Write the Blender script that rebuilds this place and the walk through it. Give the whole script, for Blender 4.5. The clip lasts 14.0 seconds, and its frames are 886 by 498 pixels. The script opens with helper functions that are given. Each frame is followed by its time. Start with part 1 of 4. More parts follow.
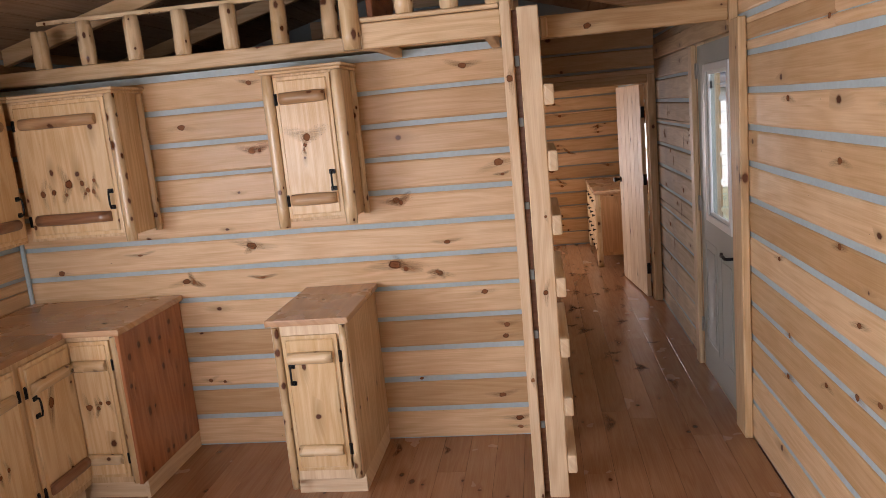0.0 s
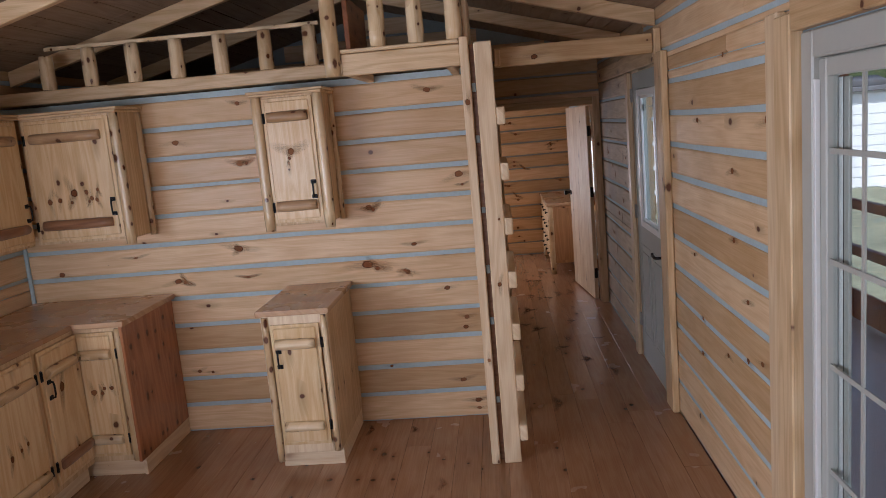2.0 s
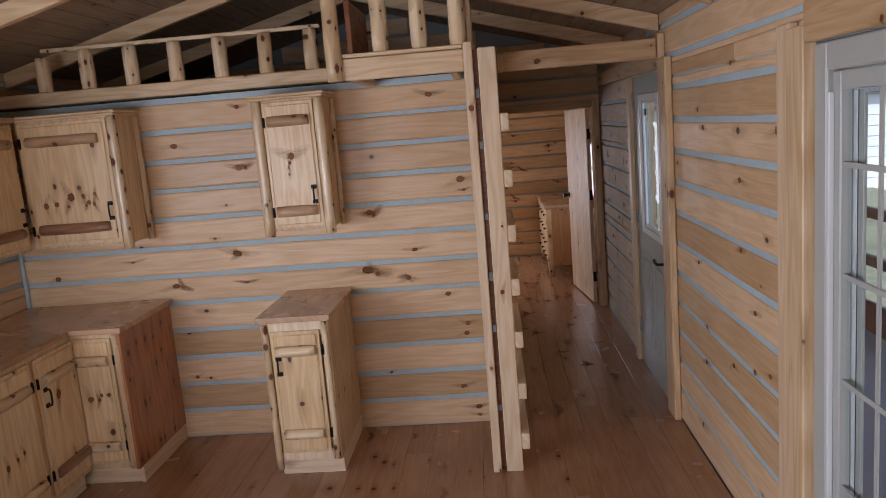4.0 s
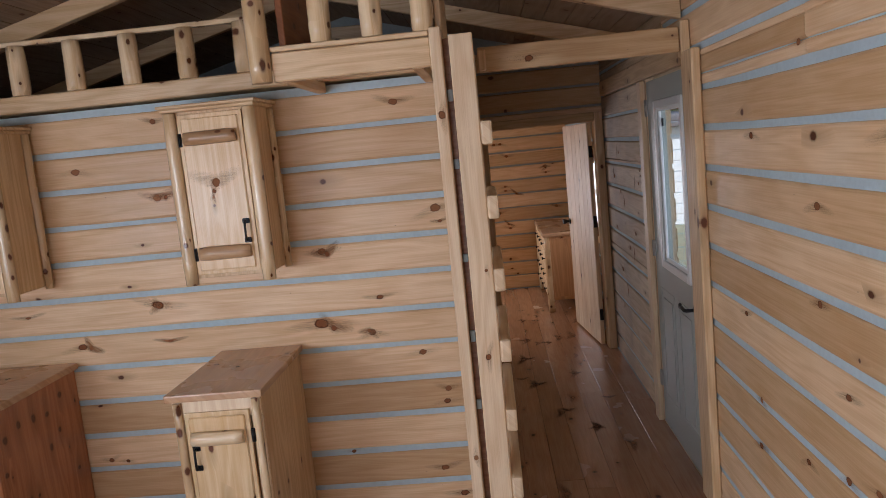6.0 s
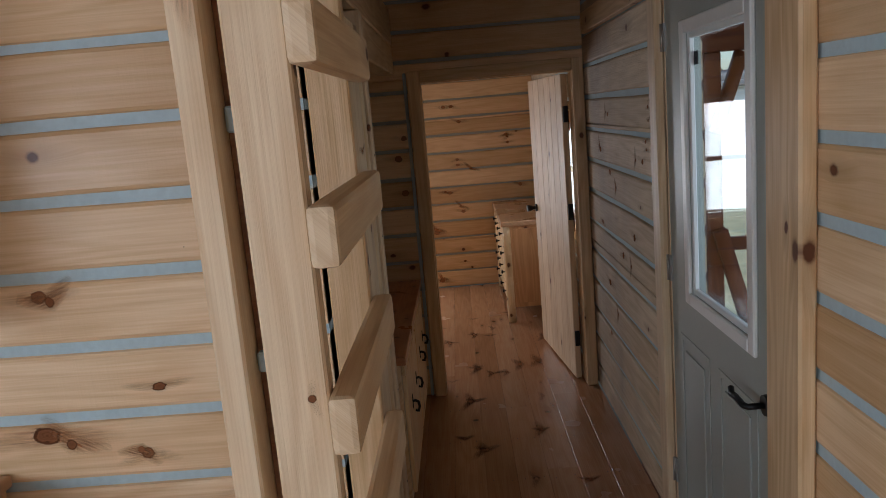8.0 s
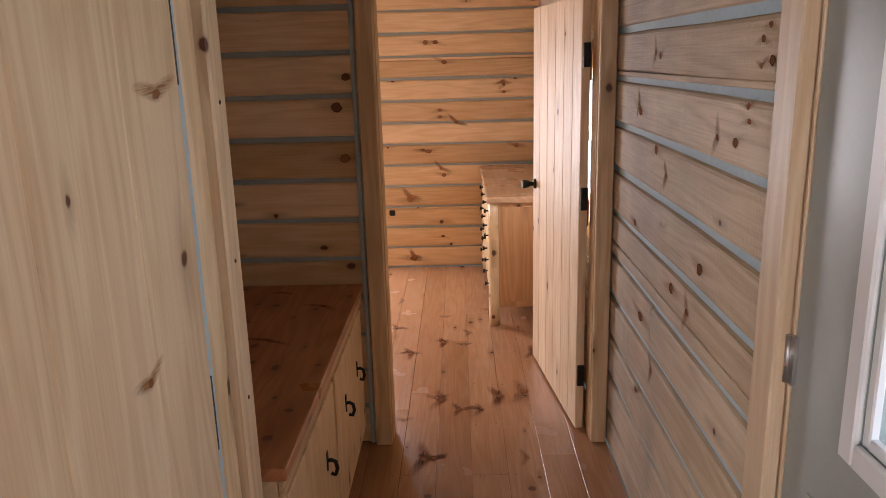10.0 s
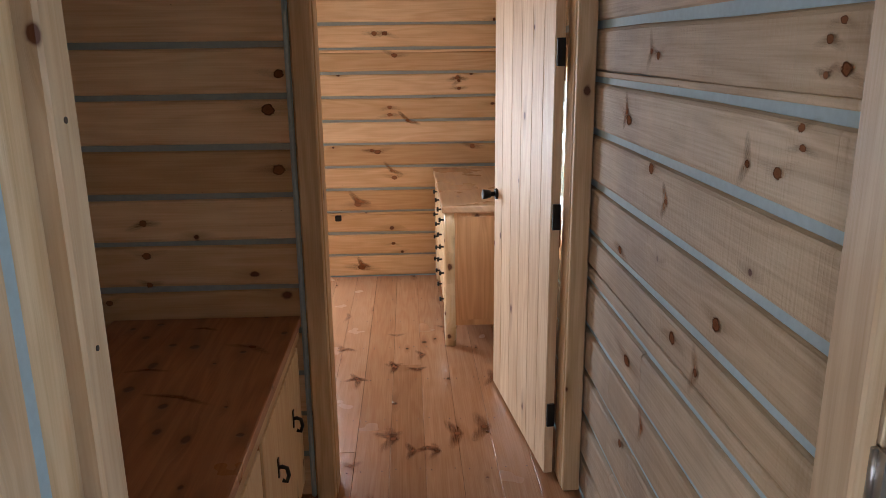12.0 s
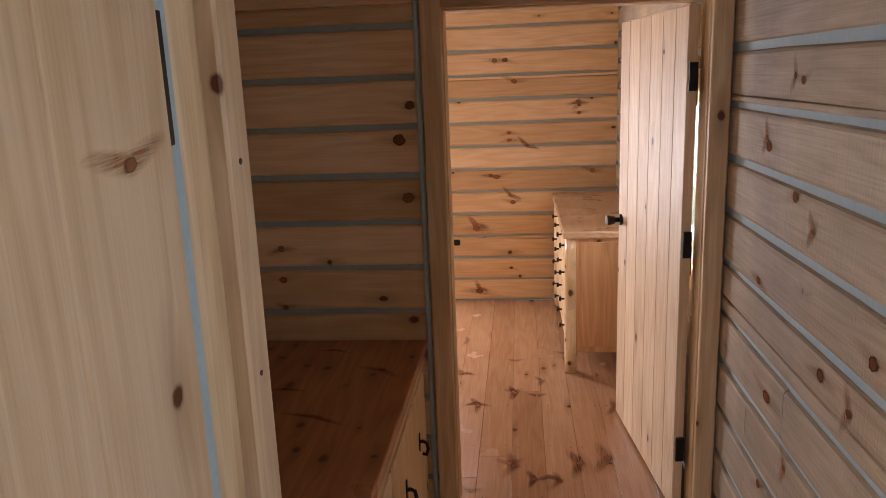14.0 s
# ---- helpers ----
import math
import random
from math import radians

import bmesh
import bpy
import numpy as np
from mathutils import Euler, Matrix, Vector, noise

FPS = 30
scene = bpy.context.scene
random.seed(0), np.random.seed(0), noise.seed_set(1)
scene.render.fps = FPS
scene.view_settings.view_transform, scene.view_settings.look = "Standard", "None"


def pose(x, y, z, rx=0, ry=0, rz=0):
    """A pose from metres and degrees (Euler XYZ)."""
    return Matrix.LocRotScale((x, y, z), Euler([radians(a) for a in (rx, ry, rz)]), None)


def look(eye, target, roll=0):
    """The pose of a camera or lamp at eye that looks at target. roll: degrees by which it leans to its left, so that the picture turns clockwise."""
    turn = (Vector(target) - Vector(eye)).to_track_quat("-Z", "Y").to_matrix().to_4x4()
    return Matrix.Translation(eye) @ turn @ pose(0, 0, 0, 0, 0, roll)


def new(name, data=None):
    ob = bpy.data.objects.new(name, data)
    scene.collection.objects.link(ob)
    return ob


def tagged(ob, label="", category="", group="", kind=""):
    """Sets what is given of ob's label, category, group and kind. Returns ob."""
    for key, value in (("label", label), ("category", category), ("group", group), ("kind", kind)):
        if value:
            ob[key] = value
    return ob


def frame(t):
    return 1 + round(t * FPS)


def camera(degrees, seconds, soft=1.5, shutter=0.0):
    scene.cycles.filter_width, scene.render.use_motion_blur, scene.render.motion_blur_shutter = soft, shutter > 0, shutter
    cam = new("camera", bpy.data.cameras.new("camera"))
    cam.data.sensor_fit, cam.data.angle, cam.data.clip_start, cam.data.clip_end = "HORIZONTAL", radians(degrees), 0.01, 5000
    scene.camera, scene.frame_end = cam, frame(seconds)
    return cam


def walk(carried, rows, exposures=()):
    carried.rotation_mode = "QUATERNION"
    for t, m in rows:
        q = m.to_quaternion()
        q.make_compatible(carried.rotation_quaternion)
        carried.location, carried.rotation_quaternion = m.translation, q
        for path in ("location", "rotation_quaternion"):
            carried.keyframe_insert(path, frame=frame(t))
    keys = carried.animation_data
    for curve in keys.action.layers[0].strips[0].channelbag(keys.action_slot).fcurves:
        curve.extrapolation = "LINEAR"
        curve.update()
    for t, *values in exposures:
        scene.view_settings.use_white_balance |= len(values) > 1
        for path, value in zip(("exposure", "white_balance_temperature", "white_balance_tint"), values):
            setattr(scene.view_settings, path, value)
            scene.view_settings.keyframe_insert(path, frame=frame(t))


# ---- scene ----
cam = camera(61.3, 14.0, soft=0.8)
PATH = [
    (0, (0.249, 1.039, 1.711), (-0.021, 2.987, 1.35), -5.3),
    (0.5, (0.321, 0.854, 1.707), (0.093, 2.811, 1.366), -5.5),
    (1, (0.35, 0.7, 1.717), (0.153, 2.666, 1.404), -5.2),
    (1.5, (0.323, 0.612, 1.722), (0.15, 2.582, 1.418), -5.1),
    (2, (0.273, 0.517, 1.717), (0.111, 2.483, 1.392), -5.0),
    (2.2, (0.268, 0.493, 1.713), (0.099, 2.459, 1.388), -5.0),
    (4.3, (0.229, 0.594, 1.76), (0.085, 2.561, 1.428), -4.7),
    (4.5, (0.303, 0.638, 1.713), (0.136, 2.608, 1.41), -4.7),
    (5, (0.345, 0.811, 1.714), (0.2, 2.783, 1.413), -4.7),
    (5.5, (0.304, 1.117, 1.702), (0.196, 3.092, 1.408), -5.0),
    (6, (0.296, 1.44, 1.703), (0.159, 3.417, 1.434), -5.6),
    (6.5, (0.344, 1.838, 1.685), (0.158, 3.814, 1.432), -6.0),
    (7, (0.364, 2.197, 1.672), (0.213, 4.173, 1.402), -6.0),
    (7.4, (0.397, 2.571, 1.673), (0.287, 4.544, 1.361), -5.7),
    (7.5, (0.384, 2.64, 1.664), (0.296, 4.614, 1.354), -5.5),
    (8, (0.487, 3.119, 1.623), (0.428, 5.086, 1.265), -4.9),
    (8.2, (0.523, 3.291, 1.627), (0.48, 5.252, 1.238), -4.6),
    (10.3, (0.614, 4.587, 1.557), (0.58, 6.522, 1.055), -0.9),
    (10.5, (0.592, 4.675, 1.558), (0.571, 6.61, 1.051), -0.5),
    (11, (0.551, 4.803, 1.562), (0.532, 6.736, 1.05), -0.2),
    (11.5, (0.572, 4.843, 1.57), (0.561, 6.775, 1.052), -0.6),
    (12, (0.599, 4.86, 1.573), (0.686, 6.789, 1.054), -0.6),
    (12.5, (0.656, 4.88, 1.567), (0.865, 6.802, 1.053), -0.1),
    (13, (0.688, 4.891, 1.538), (0.829, 6.824, 1.042), 0.1),
    (13.5, (0.645, 4.844, 1.568), (0.599, 6.784, 1.084), -0.8),
    (14, (0.551, 4.846, 1.594), (0.343, 6.782, 1.139), -2.2),
]
EXPOSURES = [(0.0, 0.55, 6500, 21), (0.5, 0.18, 6300, 20), (1.2, 0.08, 5700, 17), (5.5, 0.1, 5750, 18), (6.4, 0.3, 5780, 14), (7.5, 0.22, 5720, 10), (8.2, 0.05, 5640, 9), (10.3, 1.5, 6150, 20), (11.3, 1.4, 5950, 19), (12.4, 1.2, 5350, 5), (13.2, 1.18, 5400, 6), (14.0, 1.28, 6050, 18)]
walk(cam, [(t, look(eye, target, roll)) for t, eye, target, roll in PATH], EXPOSURES)

WEST, EAST, SOUTH = -2.58, 1.20, -2.6
CROSS, BEDWALL, FAR = 4.745, 7.28, 10.0
# ---------------------------------------------------------------- world and light
SUN_EL, SUN_AZ = radians(50), radians(186)
world = bpy.data.worlds.new("sky")
scene.world = world
world.use_nodes = True
_n = world.node_tree.nodes
_sky = _n.new("ShaderNodeTexSky")
_sky.sky_type, _sky.sun_disc = "NISHITA", False
_sky.sun_elevation, _sky.sun_rotation = SUN_EL, SUN_AZ
world.node_tree.links.new(_sky.outputs[0], _n["Background"].inputs[0])
_n["Background"].inputs[1].default_value = 0.12


def lamp(name, kind, m, energy, colour=(1, 1, 1), size=1.0, size_y=None, angle=0.01):
    data = bpy.data.lights.new(name, kind)
    data.energy, data.color = energy, colour
    if kind == "AREA":
        data.shape, data.size, data.size_y = "RECTANGLE", size, size_y or size
    else:
        data.angle = angle
    ob = new(name, data)
    ob.matrix_world = m
    return ob


_sd = Vector((math.sin(SUN_AZ) * math.cos(SUN_EL), math.cos(SUN_AZ) * math.cos(SUN_EL), math.sin(SUN_EL)))
lamp("sun", "SUN", look(_sd * 30, (0, 0, 0)), 4.5, (1.0, 0.93, 0.82), angle=radians(0.5))
# daylight in the window openings; gable and both west openings are unseen additions
lamp("daylight_glass_door", "AREA", look((1.30, 1.45, 1.0), (0.0, 1.55, 0.95)), 4.5, (0.84, 0.92, 1.0), 0.9, 1.7)
# fill from an unseen south window, added to brighten the cross wall
lamp("fill_gable", "AREA", look((-1.5, SOUTH - 0.03, 1.1), (-1.5, 0.0, 0.98)), 50, (0.95, 0.97, 1.0), 1.6, 1.2)
# side fill through an assumed west window, placed for the wall brightness
lamp("fill_west", "AREA", look((WEST - 0.03, 1.3, 1.38), (0.0, 2.6, 1.1)), 56, (0.90, 0.95, 1.0), 2.2, 0.8)
lamp("daylight_entry", "AREA", look((1.72, 5.05, 1.45), (0.3, 5.35, 1.2)), 3.0, (0.80, 0.90, 1.0), 0.8, 0.9)
lamp("daylight_bedroom", "AREA", look((1.3, 7.95, 1.17), (0.0, 8.3, 0.7)), 5, (0.95, 0.97, 1.0), 0.75, 0.6)
# warm fill for the end wall; no such source is in view
lamp("fill_bedroom_west", "AREA", look((WEST - 0.03, 8.4, 1.3), (0.6, 8.9, 0.6)), 5.5, (1.0, 0.85, 0.64), 1.1, 0.9)
lamp("daylight_bedroom_north", "AREA", look((-0.72, FAR + 0.03, 1.0), (0.1, 7.6, 0.3)), 24, (1.0, 0.95, 0.92), 1.0, 1.05)


# ---------------------------------------------------------------- materials
def mat_new(name):
    m = bpy.data.materials.new(name)
    m.use_nodes = True
    return m, m.node_tree.nodes, m.node_tree.links, m.node_tree.nodes["Principled BSDF"]


def math_node(n, l, op, a, b=None, c=None):
    x = n.new("ShaderNodeMath")
    x.operation = op
    for i, v in enumerate((a, b, c)):
        if v is None:
            continue
        if isinstance(v, (int, float)):
            x.inputs[i].default_value = v
        else:
            l.new(v, x.inputs[i])
    return x.outputs[0]


def mix_col(n, l, fac, a, b, blend="MIX"):
    x = n.new("ShaderNodeMix")
    x.data_type, x.blend_type = "RGBA", blend
    for sock, v in ((x.inputs[0], fac), (x.inputs[6], a), (x.inputs[7], b)):
        if isinstance(v, (int, float)):
            sock.default_value = v
        elif isinstance(v, tuple):
            sock.default_value = (*v, 1)
        else:
            l.new(v, sock)
    return x.outputs[2]


def ramp(n, l, fac, stops):
    r = n.new("ShaderNodeValToRGB")
    e = r.color_ramp.elements
    while len(e) < len(stops):
        e.new(0.5)
    for el, (p, c) in zip(e, stops):
        el.position, el.color = p, (*c, 1) if isinstance(c, tuple) else (c, c, c, 1)
    l.new(fac, r.inputs[0])
    return r.outputs[0]


def noise_tex(n, l, vec, scale, detail=3, rough=0.55):
    t = n.new("ShaderNodeTexNoise")
    t.inputs["Scale"].default_value, t.inputs["Detail"].default_value, t.inputs["Roughness"].default_value = scale, detail, rough
    l.new(vec, t.inputs["Vector"])
    return t.outputs[0]


def wood(name, axis, light, dark, knot=(0.11, 0.035, 0.012), rough=0.48, knots=0.55, cell=(0.42, 0.15), coat=0.0, vary=0.22, saw=0.0, ring=0.17, weather_sheen=None):
    """Pine with grain along an axis of its object, rings, knots with flowing grain, and a tint for each piece."""
    m, n, l, p = mat_new(name)
    tc = n.new("ShaderNodeTexCoord")
    sep = n.new("ShaderNodeSeparateXYZ")
    l.new(tc.outputs["Object"], sep.inputs[0])
    info = n.new("ShaderNodeObjectInfo")
    rnd = info.outputs["Random"]
    ax = "xyz".index(axis)
    o1, o2 = [i for i in range(3) if i != ax]
    u = math_node(n, l, "MULTIPLY_ADD", rnd, 37.0, sep.outputs[ax])
    v = math_node(n, l, "ADD", sep.outputs[o1], sep.outputs[o2])
    v = math_node(n, l, "MULTIPLY_ADD", rnd, 11.3, v)
    # knots
    kv = n.new("ShaderNodeCombineXYZ")
    l.new(math_node(n, l, "DIVIDE", u, cell[0]), kv.inputs[0])
    l.new(math_node(n, l, "DIVIDE", v, cell[1]), kv.inputs[1])
    vo = n.new("ShaderNodeTexVoronoi")
    vo.voronoi_dimensions = "2D"
    vo.inputs["Scale"].default_value = 1.0
    l.new(kv.outputs[0], vo.inputs["Vector"])
    dv = n.new("ShaderNodeVectorMath")
    dv.operation = "SUBTRACT"
    l.new(kv.outputs[0], dv.inputs[0])
    l.new(vo.outputs["Position"], dv.inputs[1])
    ds = n.new("ShaderNodeSeparateXYZ")
    l.new(dv.outputs[0], ds.inputs[0])
    dx = math_node(n, l, "MULTIPLY", ds.outputs[0], cell[0])
    dy = math_node(n, l, "MULTIPLY", ds.outputs[1], cell[1])
    cs = n.new("ShaderNodeSeparateColor")
    l.new(vo.outputs["Color"], cs.inputs[0])
    uv = n.new("ShaderNodeCombineXYZ")
    l.new(u, uv.inputs[0])
    l.new(v, uv.inputs[1])
    wob = noise_tex(n, l, uv.outputs[0], 45, 2)
    dx2 = math_node(n, l, "MULTIPLY", dx, math_node(n, l, "MULTIPLY_ADD", cs.outputs[2], 0.6, 0.55))
    dist = math_node(n, l, "SQRT", math_node(n, l, "ADD", math_node(n, l, "POWER", dx2, 2.0), math_node(n, l, "POWER", dy, 2.0)))
    dist = math_node(n, l, "ADD", dist, math_node(n, l, "MULTIPLY_ADD", wob, 0.010, -0.005))
    size = math_node(n, l, "MULTIPLY_ADD", cs.outputs[1], 0.012, 0.006)
    size = math_node(n, l, "MULTIPLY", size, math_node(n, l, "GREATER_THAN", cs.outputs[0], 1.0 - knots))
    core = math_node(n, l, "SUBTRACT", 1.0, math_node(n, l, "SMOOTH_MIN", math_node(n, l, "DIVIDE", dist, math_node(n, l, "MAXIMUM", size, 0.0001)), 1.0, 0.3))
    core = math_node(n, l, "MINIMUM", math_node(n, l, "MULTIPLY", math_node(n, l, "MAXIMUM", core, 0.0), 2.6), 1.0)
    # halo and flame that run out along the grain
    hx = math_node(n, l, "MULTIPLY", dx, 0.28)
    hd = math_node(n, l, "SQRT", math_node(n, l, "ADD", math_node(n, l, "POWER", hx, 2.0), math_node(n, l, "POWER", dy, 2.0)))
    halo = math_node(n, l, "MAXIMUM", math_node(n, l, "SUBTRACT", 1.0, math_node(n, l, "DIVIDE", hd, math_node(n, l, "MAXIMUM", math_node(n, l, "MULTIPLY", size, 2.3), 0.0001))), 0.0)
    # grain
    bend = math_node(n, l, "MULTIPLY", halo, 0.02)
    vg = math_node(n, l, "ADD", v, bend)
    lo = n.new("ShaderNodeCombineXYZ")
    l.new(math_node(n, l, "MULTIPLY", u, 0.55), lo.inputs[0])
    l.new(math_node(n, l, "MULTIPLY", vg, 5.0), lo.inputs[1])
    big = noise_tex(n, l, lo.outputs[0], 1.6, 2)
    rings = math_node(n, l, "SINE", math_node(n, l, "MULTIPLY_ADD", big, 46.0, math_node(n, l, "MULTIPLY", vg, 60.0)))
    fi = n.new("ShaderNodeCombineXYZ")
    l.new(math_node(n, l, "MULTIPLY", u, 4.0), fi.inputs[0])
    l.new(math_node(n, l, "MULTIPLY", vg, 190.0), fi.inputs[1])
    fine = noise_tex(n, l, fi.outputs[0], 1.0, 4)
    blot = noise_tex(n, l, uv.outputs[0], 3.2, 3)
    g = math_node(n, l, "MULTIPLY_ADD", rings, ring, math_node(n, l, "MULTIPLY_ADD", fine, 0.85, -0.15))
    g = math_node(n, l, "ADD", g, math_node(n, l, "MULTIPLY_ADD", blot, 0.55, -0.12))
    col = ramp(n, l, g, [(0.12, light), (0.80, dark)])
    tint = ramp(n, l, math_node(n, l, "FRACT", math_node(n, l, "MULTIPLY", rnd, 91.7)),
                [(0.0, (1 - vary, 1 - vary * 1.25, 1 - vary * 1.6)), (0.5, (1.0, 0.99, 0.98)), (1.0, (1.03, 1.05, 1.08))])
    col = mix_col(n, l, 1.0, col, tint, "MULTIPLY")
    stain = tuple(a * 0.55 + b * 0.45 for a, b in zip(dark, knot))
    col = mix_col(n, l, math_node(n, l, "MULTIPLY", halo, 0.75), col, stain)
    col = mix_col(n, l, core, col, knot)
    # grey weathering; its rise past y 6 paints in the bedroom daylight's sheen
    if weather_sheen:
        wv = n.new("ShaderNodeCombineXYZ")
        l.new(math_node(n, l, "MULTIPLY", sep.outputs[ax], 2.4), wv.inputs[0])
        l.new(math_node(n, l, "MULTIPLY", sep.outputs[2], 0.9), wv.inputs[1])
        patch = ramp(n, l, noise_tex(n, l, wv.outputs[0], 1.0, 3), [(0.30, 0.25), (0.62, 1.0)])
        edge = n.new("ShaderNodeMapRange")
        edge.interpolation_type = "SMOOTHSTEP"
        edge.inputs[1].default_value, edge.inputs[2].default_value = 5.95, 6.65
        l.new(math_node(n, l, "MULTIPLY_ADD", big, 0.5, math_node(n, l, "SUBTRACT", sep.outputs[ax], 0.25)), edge.inputs[0])
        grey = mix_col(n, l, fine, weather_sheen[0], weather_sheen[1])
        col = mix_col(n, l, math_node(n, l, "MULTIPLY", math_node(n, l, "MULTIPLY", patch, edge.outputs[0]), 0.85), col, grey)
    if saw:
        sv = n.new("ShaderNodeCombineXYZ")
        l.new(math_node(n, l, "MULTIPLY", u, 150.0), sv.inputs[0])
        l.new(math_node(n, l, "MULTIPLY", v, 2.0), sv.inputs[1])
        saws = noise_tex(n, l, sv.outputs[0], 1.0, 2)
    l.new(col, p.inputs["Base Color"])
    rg = math_node(n, l, "MULTIPLY_ADD", blot, 0.22, rough - 0.11)
    l.new(rg, p.inputs["Roughness"])
    p.inputs["Coat Weight"].default_value, p.inputs["Coat Roughness"].default_value = coat, 0.22
    p.inputs["Specular IOR Level"].default_value = 0.4
    b = n.new("ShaderNodeBump")
    b.inputs["Strength"].default_value, b.inputs["Distance"].default_value = 0.9 if weather_sheen else 0.45, 0.002
    h = math_node(n, l, "SUBTRACT", fine, math_node(n, l, "MULTIPLY", core, 0.6))
    if saw:
        h = math_node(n, l, "MULTIPLY_ADD", saws, saw, h)
    l.new(h, b.inputs["Height"])
    l.new(b.outputs[0], p.inputs["Normal"])
    return m


def plain(name, col, rough=0.5, metal=0.0, grain=0.12, scale=40.0, bump=0.15):
    """A painted, moulded or mineral surface with slight mottling."""
    m, n, l, p = mat_new(name)
    tc = n.new("ShaderNodeTexCoord")
    a = noise_tex(n, l, tc.outputs["Object"], scale, 4)
    b = noise_tex(n, l, tc.outputs["Object"], scale * 0.08, 3)
    f = math_node(n, l, "MULTIPLY_ADD", a, 0.5, math_node(n, l, "MULTIPLY", b, 0.5))
    c = ramp(n, l, f, [(0.3, tuple(x * (1 - grain) for x in col)), (0.7, tuple(min(1, x * (1 + grain)) for x in col))])
    l.new(c, p.inputs["Base Color"])
    l.new(math_node(n, l, "MULTIPLY_ADD", b, 0.2, rough - 0.1), p.inputs["Roughness"])
    p.inputs["Metallic"].default_value = metal
    bp = n.new("ShaderNodeBump")
    bp.inputs["Strength"].default_value, bp.inputs["Distance"].default_value = bump, 0.002
    l.new(a, bp.inputs["Height"])
    l.new(bp.outputs[0], p.inputs["Normal"])
    return m


def glass_mat():
    m, n, l, p = mat_new("window_glass")
    n.remove(p)
    t, g, x = n.new("ShaderNodeBsdfTransparent"), n.new("ShaderNodeBsdfGlossy"), n.new("ShaderNodeMixShader")
    t.inputs[0].default_value = (0.93, 0.96, 0.96, 1)
    g.inputs["Roughness"].default_value = 0.02
    lw = n.new("ShaderNodeLayerWeight")
    f4 = math_node(n, l, "POWER", lw.outputs["Facing"], 4.0)
    l.new(math_node(n, l, "MULTIPLY_ADD", f4, 0.35, 0.03), x.inputs[0])
    l.new(t.outputs[0], x.inputs[1])
    l.new(g.outputs[0], x.inputs[2])
    l.new(x.outputs[0], n["Material Output"].inputs[0])
    return m


PINE_L, PINE_D = (0.88, 0.648, 0.40), (0.68, 0.435, 0.215)
LOG = {a: wood("pine_log_" + a, a, PINE_L, PINE_D, saw=0.5, rough=0.50, knots=0.22, coat=0.16, ring=0.12, vary=0.27) for a in "xy"}
# greys hold both weathering and the cool sheen on the hall logs
SAWNLOG = wood("weathered_sheen_sawn_log", "y", (0.74, 0.585, 0.39), (0.53, 0.385, 0.225), saw=1.6, rough=0.7, knots=0.2, ring=0.16, vary=0.16,
               weather_sheen=((0.50, 0.41, 0.315), (0.17, 0.13, 0.098)))
PINE = {a: wood("pine_board_" + a, a, (0.78, 0.58, 0.345), (0.57, 0.365, 0.175), knots=0.35, cell=(0.5, 0.13), rough=0.42) for a in "xyz"}
DOORPINE = wood("pine_door_panel", "z", (0.88, 0.68, 0.41), (0.72, 0.47, 0.215), knots=0.3, cell=(0.26, 0.11), rough=0.36, coat=0.25, vary=0.12)
PALE = {a: wood("pale_pine_" + a, a, (0.85, 0.68, 0.46), (0.68, 0.48, 0.28), knots=0.3, cell=(0.6, 0.14), rough=0.5, vary=0.12) for a in "xyz"}
REDPINE = {a: wood("stained_pine_" + a, a, (0.50, 0.215, 0.09), (0.34, 0.12, 0.046), knots=0.85, cell=(0.2, 0.1), rough=0.32, coat=0.3) for a in "xyz"}
TOP = {a: wood("counter_pine_" + a, a, (0.60, 0.38, 0.21), (0.46, 0.26, 0.13), knots=0.4, cell=(0.4, 0.16), rough=0.28, coat=0.4) for a in "xy"}
PEELED = {a: wood("peeled_log_" + a, a, (0.88, 0.71, 0.46), (0.71, 0.49, 0.25), knots=0.8, cell=(0.13, 0.07), rough=0.28, coat=0.5) for a in "xyz"}
HONEY = wood("honey_pine", "z", (0.66, 0.37, 0.17), (0.50, 0.25, 0.10), knots=0.3, rough=0.33, coat=0.3)
BROWNLOG = wood("brown_peeled_log", "x", (0.36, 0.19, 0.10), (0.21, 0.09, 0.045), knots=0.4, rough=0.3, coat=0.4)
TANLOG = wood("tan_peeled_log", "x", (0.60, 0.40, 0.22), (0.44, 0.26, 0.13), knots=0.6, cell=(0.13, 0.07), rough=0.35, coat=0.3)
FLOOR = wood("pine_floor", "y", (0.48, 0.265, 0.14), (0.33, 0.155, 0.07), knots=0.4, cell=(0.4, 0.14), ring=0.09, rough=0.24, coat=0.5, vary=0.22)
ROOFWOOD = wood("ceiling_board", "y", (0.46, 0.36, 0.26), (0.33, 0.245, 0.165), knots=0.35, rough=0.6)
SHEETDARK = wood("loft_board", "x", (0.46, 0.34, 0.23), (0.33, 0.22, 0.14), knots=0.35, rough=0.6)
STAINED = {a: wood("cedar_stained_" + a, a, (0.34, 0.115, 0.055), (0.23, 0.07, 0.035), knots=0.4, rough=0.5) for a in "xyz"}
# same chinking, darkened for the walls whose joints lie in shade
CHINK_SHADED = plain("shaded_chinking", (0.33, 0.37, 0.37), 0.9, grain=0.12, scale=60, bump=0.5)
CHINK = plain("chinking", (0.46, 0.57, 0.61), 0.85, grain=0.10, scale=60, bump=0.5)
BLACK = plain("black_iron", (0.018, 0.018, 0.019), 0.42, 0.6, grain=0.3, scale=90)
STEEL = plain("hinge_steel", (0.45, 0.44, 0.42), 0.35, 0.9)
